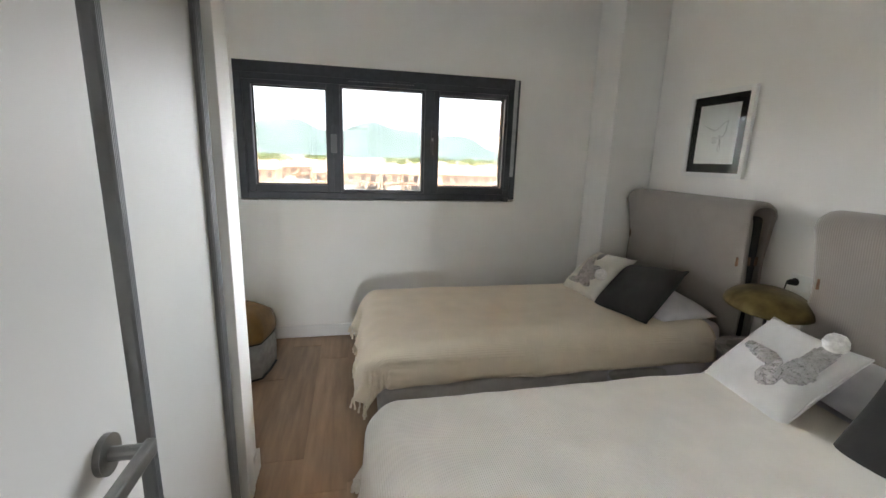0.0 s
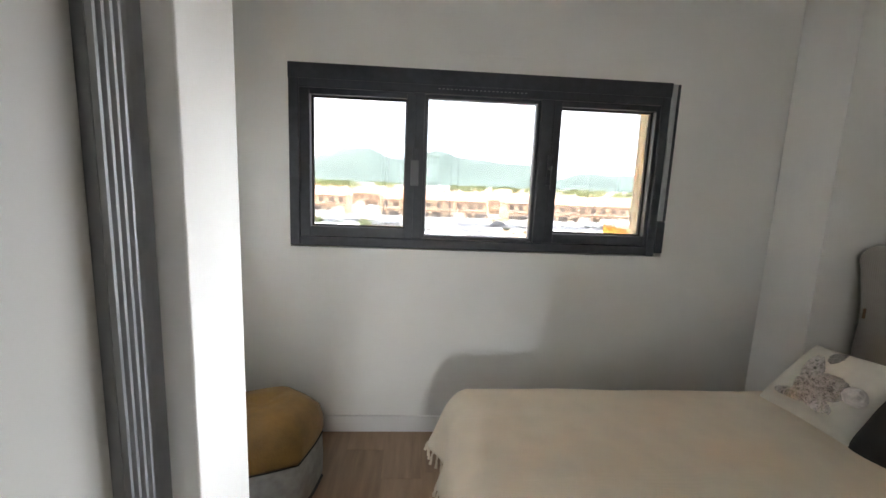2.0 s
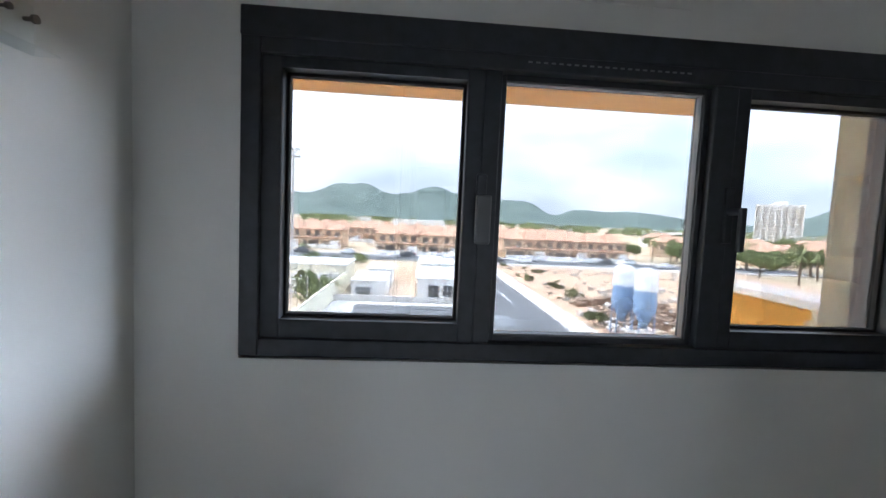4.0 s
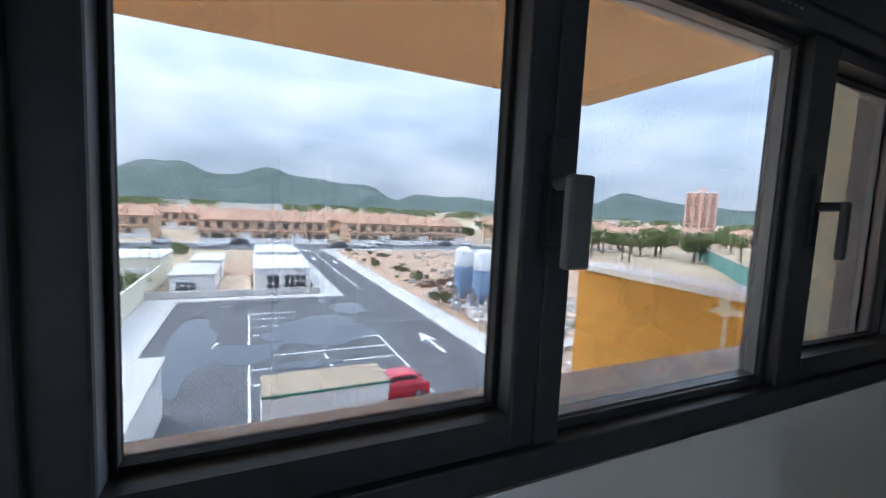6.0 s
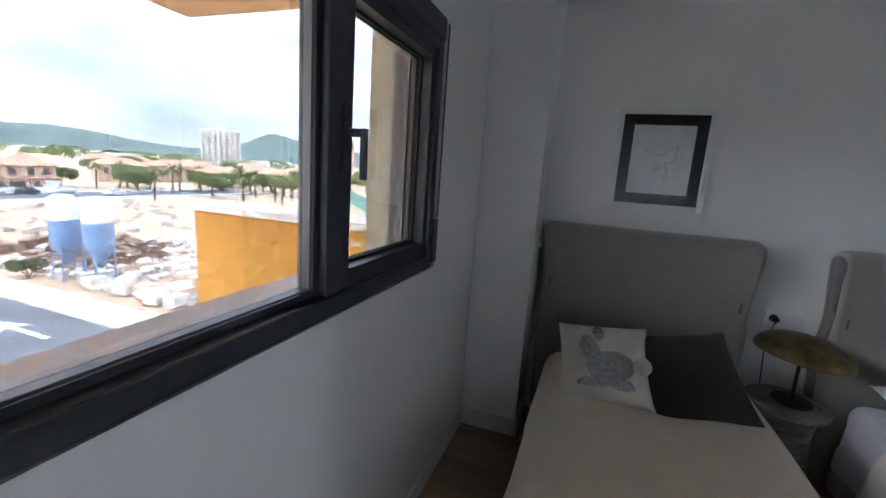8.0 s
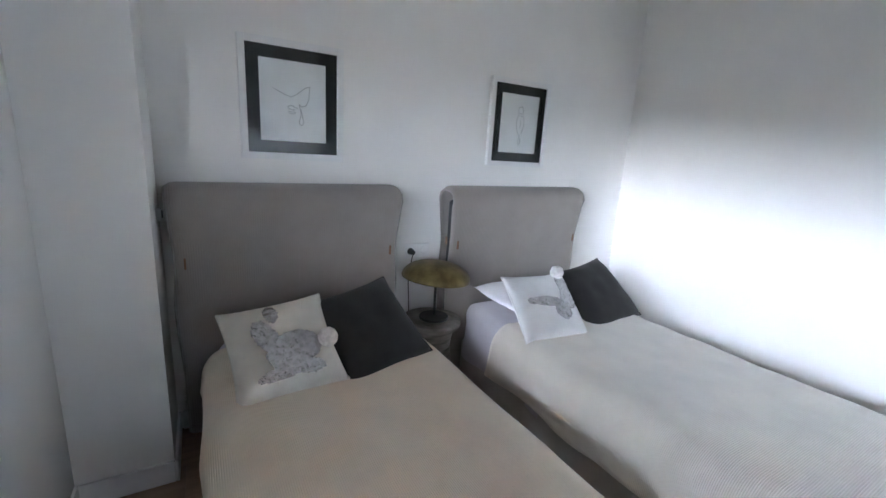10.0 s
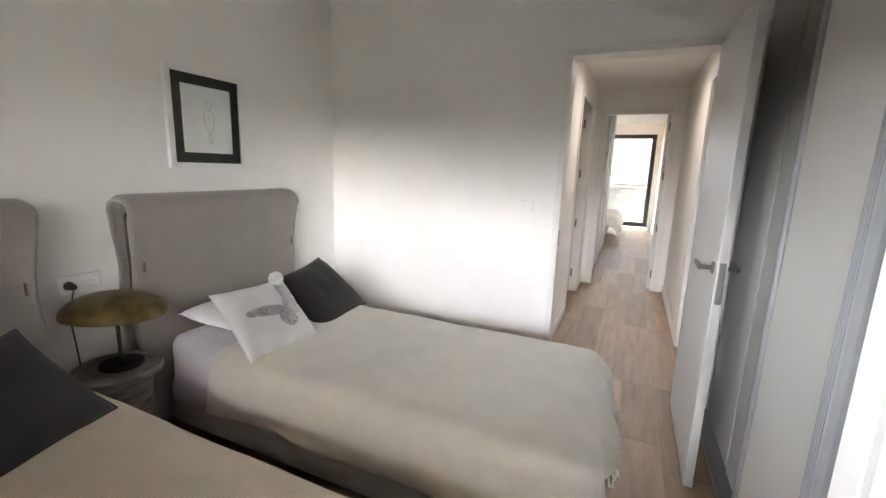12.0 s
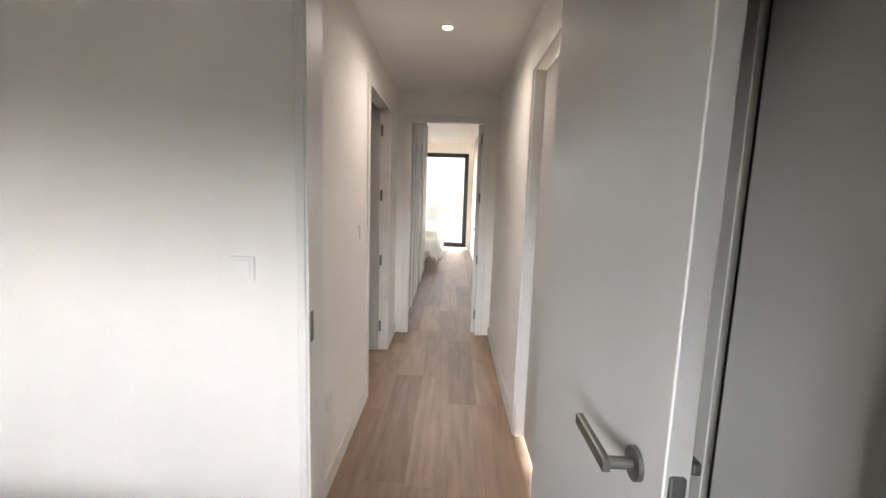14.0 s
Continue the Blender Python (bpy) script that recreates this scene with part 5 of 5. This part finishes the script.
BLOBS = [(0.12, -0.22, 0.5, 0.36, 0.15), (-0.28, 0.12, 0.2, 0.42, 0.4), (-0.12, 0.62, 0.13, 0.22, 0.1), (-0.1, -0.6, 0.5, 0.13, 0.1), (0.3, -0.62, 0.3, 0.14, -0.2)]
BLOBS2 = [(0.62, 0.45, 0.2, 0.42, 0.0), (0.6, 0.05, 0.26, 0.3, 0.0), (0.28, -0.3, 0.22, 0.25, 0.5), (-0.1, 0.02, 0.4, 0.15, -0.1), (-0.5, 0.08, 0.16, 0.1, 0.0)]

pl = thing("pillow", "plain white sleeping pillow lying on the bed", "pillow", pose(1.45, 2.43, 0.565, 0, -4, 92), group="pillows")
part("cover", cushion_mesh(0.68, 0.36, 0.12, 3)[0], PILLOW, pl, smooth=True)
pl = thing("pillow", "plain lilac white sleeping pillow lying on the bed", "pillow", pose(1.47, 1.22, 0.575, 0, -6, 90), group="pillows")
part("cover", cushion_mesh(0.68, 0.38, 0.13, 4)[0], PILLOW, pl, smooth=True)
c, fn = cushion("cushion", "cream cushion with a silver sequin figure and pompom", 0.385, 0.385, 0.13, LINEN, upright(1.245, 2.69, 0.632, 7, 50, -1), 11, "figure cushions")
motif(c, fn, BLOBS, (0.78, -0.2))
c, fn = cushion("cushion", "white cushion with a silver sequin figure and pompom", 0.385, 0.385, 0.12, WHITECUSH, upright(1.21, 1.415, 0.627, 0, 48, -7), 12, "figure cushions")
motif(c, fn, BLOBS2, (0.62, 0.88))
cushion("cushion", "plain charcoal velvet cushion leaning on the pillow", 0.42, 0.42, 0.14, CHARCOAL, upright(1.295, 2.345, 0.628, 13.4, 52, 1.6), 13, "charcoal cushions")
cushion("cushion", "plain charcoal velvet cushion beside the figure cushion", 0.42, 0.42, 0.14, CHARCOAL, upright(1.265, 0.965, 0.622, 11, 50, -5), 14, "charcoal cushions")

# ---- bedside table, lamp, socket ----
STONE = material("grey weathered wood", (0.30, 0.27, 0.235), 0.75, vary=0.25, scale=9, stretch=(1, 1, 5), bump=0.4, bump_scale=60)
BRASS = material("aged brass", (0.20, 0.155, 0.07), 0.38, 1.0, vary=0.2, scale=12, bump=0.05, bump_scale=100)
BLACKM = material("matt black metal", (0.015, 0.014, 0.013), 0.5)
PLASTIC = material("white plastic", (0.86, 0.86, 0.845), 0.4, vary=0.01)

st = thing("bedside_table", "small round grey wooden stool used as bedside table", "side table", pose(1.63, 1.85, 0))
part("top", lathe([(0, 0.435), (0.15, 0.435), (0.166, 0.445), (0.168, 0.462), (0.16, 0.472), (0.125, 0.474), (0.12, 0.468), (0, 0.468)], 40), STONE, st, smooth=False)
part("body", lathe([(0, 0.0), (0.135, 0.0), (0.14, 0.02), (0.125, 0.2), (0.115, 0.34), (0.13, 0.434), (0, 0.434)], 32), STONE, st)

tl = thing("table_lamp", "aged brass dome lamp with black stem and base", "lamp", pose(1.635, 1.83, 0.4685))
part("base", lathe([(0, 0), (0.082, 0), (0.084, 0.006), (0.08, 0.013), (0.012, 0.018), (0, 0.018)], 40), BLACKM, tl)
part("stem", rod((0, 0, 0.016), (0, 0, 0.27), 0.0075), BLACKM, tl)
prof = [(0.19 * math.cos(a), 0.235 + 0.095 * math.sin(a)) for a in [math.pi / 2 * k / 12 for k in range(13)]]
prof[-1] = (0, prof[-1][1])
sh = part("shade", lathe([(0.188, 0.231)] + prof, 48), BRASS, tl, "aged brass dome shade", smooth=True, at=Matrix.Translation((0, 0, 0.23)) @ Matrix.Rotation(radians(5), 4, "X") @ Matrix.Translation((0, 0, -0.23)))
thicken(sh, 0.002)
part("socket", rod((0, 0, 0.25), (0, 0, 0.30), 0.018), BLACKM, tl)

so = thing("wall_socket", "white double wall socket behind the lamp", "socket")
part("plate", box(XR - 0.009, XR - 0.001, 1.762, 1.92, 0.765, 0.848, 0.004, 3), PLASTIC, so)
for yy in (1.80, 1.887):
    part("outlet", lathe([(0, 0.0005), (0.018, 0.0005), (0.022, 0.003), (0.024, 0.003), (0.024, 0)], 24), PLASTIC, so, at=Matrix.Translation((XR - 0.009, yy, 0.805)) @ Matrix.Rotation(radians(-90), 4, "Y"))
cb = thing("lamp_cable", "black lamp cable with plug", "cable")
part("plug", rod((XR - 0.01, 1.887, 0.805), (XR - 0.05, 1.887, 0.805), 0.02, 0.013, 16), BLACKM, cb, "black plug")
pts = [(XR - 0.048, 1.887, 0.805), (XR - 0.06, 1.89, 0.81), (XR - 0.055, 1.9, 0.76), (XR - 0.04, 1.91, 0.66), (XR - 0.035, 1.9, 0.55), (XR - 0.03, 1.89, 0.4), (XR - 0.03, 1.89, 0.012)]
part("cord", curve_line(pts, 0.003), BLACKM, cb)

sw = thing("bedside_switch", "small white switch box on the pillar beside the headboard", "switch")
part("box", box(1.722, 1.762, 3.062, 3.0795, 1.04, 1.09, 0.003), PLASTIC, sw)
part("rocker", box(1.731, 1.753, 3.058, 3.063, 1.05, 1.08, 0.002), STEEL, sw)


def wall_switch(name, label, m):
    s = thing(name, label, "switch", m)
    part("plate", box(-0.04, 0.04, -0.0085, -0.0005, -0.04, 0.04, 0.004, 3), PLASTIC, s)
    part("rocker", box(-0.027, 0.027, -0.012, -0.0083, -0.027, 0.027, 0.002), PLASTIC, s)


wall_switch("light_switch", "square white light switch beside the bedroom doorway", pose(0.301, YD, 1.128, 0, 0, 180))
wall_switch("light_switch", "square white light switch on the corridor wall", pose(CXR, -1.036, 1.15, 0, 0, -90))
wall_switch("wall_socket", "white wall socket low on the corridor wall", pose(CXR, -0.386, 0.437, 0, 0, -90))

# ---- niche ----
POUFG = material("grey pouf fabric", (0.36, 0.355, 0.345), 0.95, vary=0.08, scale=20, bump=0.3, bump_scale=400)
POUFT = material("mustard tan pouf leather", (0.27, 0.155, 0.045), 0.5, vary=0.15, scale=7, bump=0.2, bump_scale=120)


def hex_loft(levels, bm=None, n=6, sub=6):
    """Rounded hexagonal body from (radius, z) levels."""
    bm = bm or bmesh.new()
    rings = []
    for r, z in levels:
        ring = []
        for k in range(n * sub):
            a = 2 * math.pi * k / (n * sub) + 0.35
            f = math.cos(math.pi / n) / math.cos((a - 0.35) % (2 * math.pi / n) - math.pi / n)
            rr = r * (f * 0.8 + 0.2 * 0.93)
            ring.append(bm.verts.new((rr * math.cos(a), rr * math.sin(a), z + 0.004 * noise.noise((a * 2, z * 9, 1)))))
        rings.append(ring)
    m = n * sub
    for a, b in zip(rings, rings[1:]):
        for i in range(m):
            bm.faces.new((a[i], a[(i + 1) % m], b[(i + 1) % m], b[i]))
    bm.faces.new(rings[0][::-1])
    bm.faces.new(rings[-1])
    return bm


pf = thing("pouf", "hexagonal pouf with grey sides and tan leather top", "pouf", pose(-1.09, 2.935, 0) @ Matrix.Diagonal((0.88, 0.88, 0.88, 1)))
part("side", hex_loft([(0.27, 0.012), (0.285, 0.03), (0.29, 0.14), (0.285, 0.262)]), POUFG, pf, smooth=True)
part("top", hex_loft([(0.284, 0.27), (0.293, 0.29), (0.292, 0.36), (0.27, 0.43), (0.2, 0.468), (0.1, 0.474), (0.02, 0.465)]), POUFT, pf, "tan leather cushion top", smooth=True)
for zz in (0.266, 0.008):
    part("piping", hex_loft([(0.282, zz - 0.006), (0.291, zz), (0.282, zz + 0.006)]), BLACKM, pf, "dark piping")

ACRYL = glass_material()
KNOB = material("grey hook knob", (0.22, 0.21, 0.20), 0.5)
for y0, y1, z, kn in ((2.68, 2.88, 1.74, ((2.755, 0.022), (2.835, 0.02))), (2.98, 3.12, 1.735, ((3.02, 0.006), (3.05, 0.006), (3.10, 0.008)))):
    hk = thing("coat_rack", "small clear acrylic wall rack with grey knobs", "wall rack", group="wall racks")
    part("back", box(XL + 0.001, XL + 0.004, y0, y1, z - 0.03, z + 0.06, 0.001), ACRYL, hk)
    part("lip", box(XL + 0.004, XL + 0.05, y0, y1, z - 0.03, z - 0.026, 0.001), ACRYL, hk)
    part("side_plate", box(XL + 0.002, XL + 0.012, y0 - 0.003, y0, z - 0.03, z + 0.05), KNOB, hk, "grey side plate")
    for ky, r in kn:
        part("knob", lathe([(0, 0.0), (r * 0.5, 0.0), (r * 0.5, 0.012), (r, 0.016), (r, 0.022), (0, 0.024)], 20), KNOB, hk, at=Matrix.Translation((XL + 0.004, ky, z + 0.03)) @ Matrix.Rotation(radians(90), 4, "Y"))
# thin raised bar in the wall's own paint
tagged(link("wall_strip", box(-0.26, 0.08, YW - 0.006, YW - 0.0005, 2.03, 2.046, 0.002), PAINT), "slim painted strip on the wall above the window", "vent")

# ---- corridor and far room ----
dl = thing("ceiling_downlight", "small round recessed ceiling spotlight switched on", "ceiling light", pose(-0.298, -1.084, CH))
part("ring", lathe([(0.026, -0.001), (0.042, -0.001), (0.044, -0.005), (0.034, -0.008), (0.026, -0.002)], 32), TRIM, dl)
part("lens", lathe([(0, -0.003), (0.026, -0.003)], 24), emitter("warm white lens", (1, 0.93, 0.84), 0.3), dl)
lamp = new("downlight_lamp", bpy.data.lights.new("downlight_lamp", "SPOT"))
lamp.data.energy, lamp.data.spot_size, lamp.data.spot_blend, lamp.data.shadow_soft_size, lamp.data.color = LAMP_W, radians(172), 1.0, 0.05, (1, 0.95, 0.93)
lamp.location = (-0.298, -1.084, CH - 0.02)

f2 = door_frame("door_frame_2", "white frame of the doorway at the corridor's end", E2X0 + 0.02, E2X1 - 0.02, CYE - T, CYE, DH, 0.07)
for hz in (0.2, 0.75, 1.35, 1.9):
    part("hinge", rod((E2X0 + 0.03, CYE - T + 0.02, hz - 0.045), (E2X0 + 0.03, CYE - T + 0.02, hz + 0.045), 0.009), STEEL, f2)
d2 = thing("door_2", "white far bedroom door standing open", "door", pose(E2X0 + 0.025, CYE - T, 0, 0, 0, -8), kind="structure")
lf = part("leaf", box(0.0, 0.038, -0.72, 0.0, 0.008, 2.04, 0.0025), LACQUER, d2)
lever(lf, 0.038, 1, -0.66, 1.0, 1)

f3 = thing("door_frame_3", "white frame of the corridor's side doorway", "door frame", kind="structure")
for ya, yb in ((-1.275, -1.215), (-2.21, -2.15)):
    part("casing", box(CXR - 0.012, CXR - 0.001, ya, yb, 0, DH + 0.06, 0.003), TRIM, f3)
part("casing", box(CXR - 0.012, CXR - 0.001, -2.149, -1.276, DH, DH + 0.06, 0.003), TRIM, f3)
for ya, yb in ((-1.295, -1.275), (-2.15, -2.13)):
    part("jamb", box(CXR - 0.002, CXR + 0.1, ya, yb, 0, DH, 0.002), TRIM, f3)
for hz in (0.22, 0.8, 1.35, 1.88):
    part("hinge", rod((CXR + 0.06, -2.12, hz - 0.045), (CXR + 0.06, -2.12, hz + 0.045), 0.009), STEEL, f3)
d3 = thing("door_3", "white side room door standing open", "door", kind="structure")
part("leaf", box(CXR + 0.075, CXR + 0.85, -2.125, -2.09, 0.008, 2.04, 0.0025), LACQUER, d3)

f4 = thing("door_frame_4", "white frame of the closed corridor side door", "door frame", kind="structure")
for ya, yb in ((SY0 - 0.06, SY0), (SY1, SY1 + 0.06)):
    part("casing", box(CXL + 0.001, CXL + 0.012, ya, yb, 0, DH + 0.06, 0.003), TRIM, f4)
part("casing", box(CXL + 0.001, CXL + 0.012, SY0 + 0.001, SY1 - 0.001, DH, DH + 0.06, 0.003), TRIM, f4)
for ya, yb in ((SY0, SY0 + 0.02), (SY1 - 0.02, SY1)):
    part("jamb", box(CXL - 0.1, CXL + 0.002, ya, yb, 0, DH, 0.002), TRIM, f4)
d4 = thing("door_4", "closed white side door of the corridor", "door", kind="structure")
part("leaf", box(CXL - 0.09, CXL - 0.052, SY0 + 0.022, SY1 - 0.022, 0.008, DH - 0.006, 0.0025), LACQUER, d4)

bw = thing("window_2", "dark framed sliding balcony door in the far bedroom", "window", kind="structure")
bm = ring_frame(-0.73, 0.6, 0.04, 2.355, 0.1, FY - 0.12, FY - 0.03, 0.004, wb=0.12)
part("frame", bm, ANTHRACITE, bw)
for a, b in ((-0.63, 0.5),):
    g = part("pane", box(a, b, FY - 0.08, FY - 0.074, 0.16, 2.26), GLASS, bw, "glass pane with a dark tint added to dim the view")
    # dark tint for the view alone; daylight passes the pane unshadowed
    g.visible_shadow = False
# unseen slab, added to keep sky light out of the far bedroom
structure("sky_block_slab", box(-3, 5, FY - 1.9, FY - 0.2, 2.55, 2.8), PALEWHITE, "unseen white slab added over the balcony to block sky light", "balcony")
structure("balcony_slab", box(-3, 5, FY - 1.9, FY - 0.2, -0.3, -0.01), CONCRETE, "pale balcony floor slab", "balcony")
bl = thing("balcony_railing", "frosted glass balcony railing with a metal handrail", "railing", kind="structure")
FROST = material("frosted railing glass", (0.62, 0.70, 0.70), 0.5, vary=0.03)
for k in range(5):
    part("glass_panel", box(-2.9 + 1.55 * k, -1.4 + 1.55 * k, FY - 1.86, FY - 1.848, 0.02, 1.0), FROST, bl)
    part("post", box(-2.95 + 1.55 * k, -2.91 + 1.55 * k, FY - 1.88, FY - 1.83, -0.01, 1.05, 0.003), ALU, bl)
part("handrail", box(-3, 5, FY - 1.89, FY - 1.82, 1.05, 1.09, 0.006), ALU, bl)
sc = thing("scaffold_tower", "pale blue metal tower beyond the balcony", "scaffold")
SCAF = material("pale blue steel", (0.42, 0.55, 0.6), 0.5, 0.3)
for sx in (0.2, 0.85):
    for sy in (0, 0.8):
        part("upright", rod((sx, FY - 4.5 - sy, -9), (sx, FY - 4.5 - sy, 3.2), 0.04), SCAF, sc)
for k in range(7):
    z = -9 + 1.9 * k
    part("crossbar", rod((0.2, FY - 4.5, z), (0.85, FY - 4.5, z), 0.03), SCAF, sc)
    part("brace", rod((0.2, FY - 4.5, z), (0.85, FY - 4.5, z + 0.95), 0.02), SCAF, sc)
skirting("baseboard_far_room", [(-0.849, -0.836, FY + 0.01, CYE - T - 0.01)], "white baseboard in the far bedroom")
WHITEBED = material("white quilt", (0.72, 0.69, 0.64), 0.95, vary=0.05, scale=8, bump=0.2, bump_scale=60)
fb = thing("far_bed", "low bed with a white fringed throw", "bed")
part("base", box(0.1, 2.1, -8.1, -6.55, 0.1, 0.34, 0.03), BASEFAB, fb)
bm, _ = drape(0.0, 2.0, -8.1, -6.55, 0.52, (0.38, 0, 0.3, 0.3), 0.1, 21, 40, 40, 0.02)
thicken(part("throw", bm, WHITEBED, fb, "white fringed throw", smooth=True), 0.008)
for lx in (0.2, 2.0):
    for ly in (-8.0, -6.65):
        part("leg", rod((lx, ly, 0), (lx, ly, 0.11), 0.03), LEGDARK, fb)
fw = thing("far_wardrobe", "white wardrobe with narrow upright profiles", "wardrobe")
part("body", box(0.10, 0.7, -6.0, -3.05, 0.01, 2.5), LACQUER, fw)
for yy in (-5.0, -4.2, -3.9, -3.5):
    part("profile", box(0.086, 0.099, yy - 0.02, yy + 0.02, 0.01, 2.5, 0.002), TRIM, fw)

# ---- floor boards of every room ----
fl = bpy.data.objects["floor"]
planks(fl, XL, XR, -T, YW, 1)
planks(fl, CXL, CXR, CYE - T, -T, 2)
planks(fl, -0.85, 1.8, FY, CYE - T, 3)
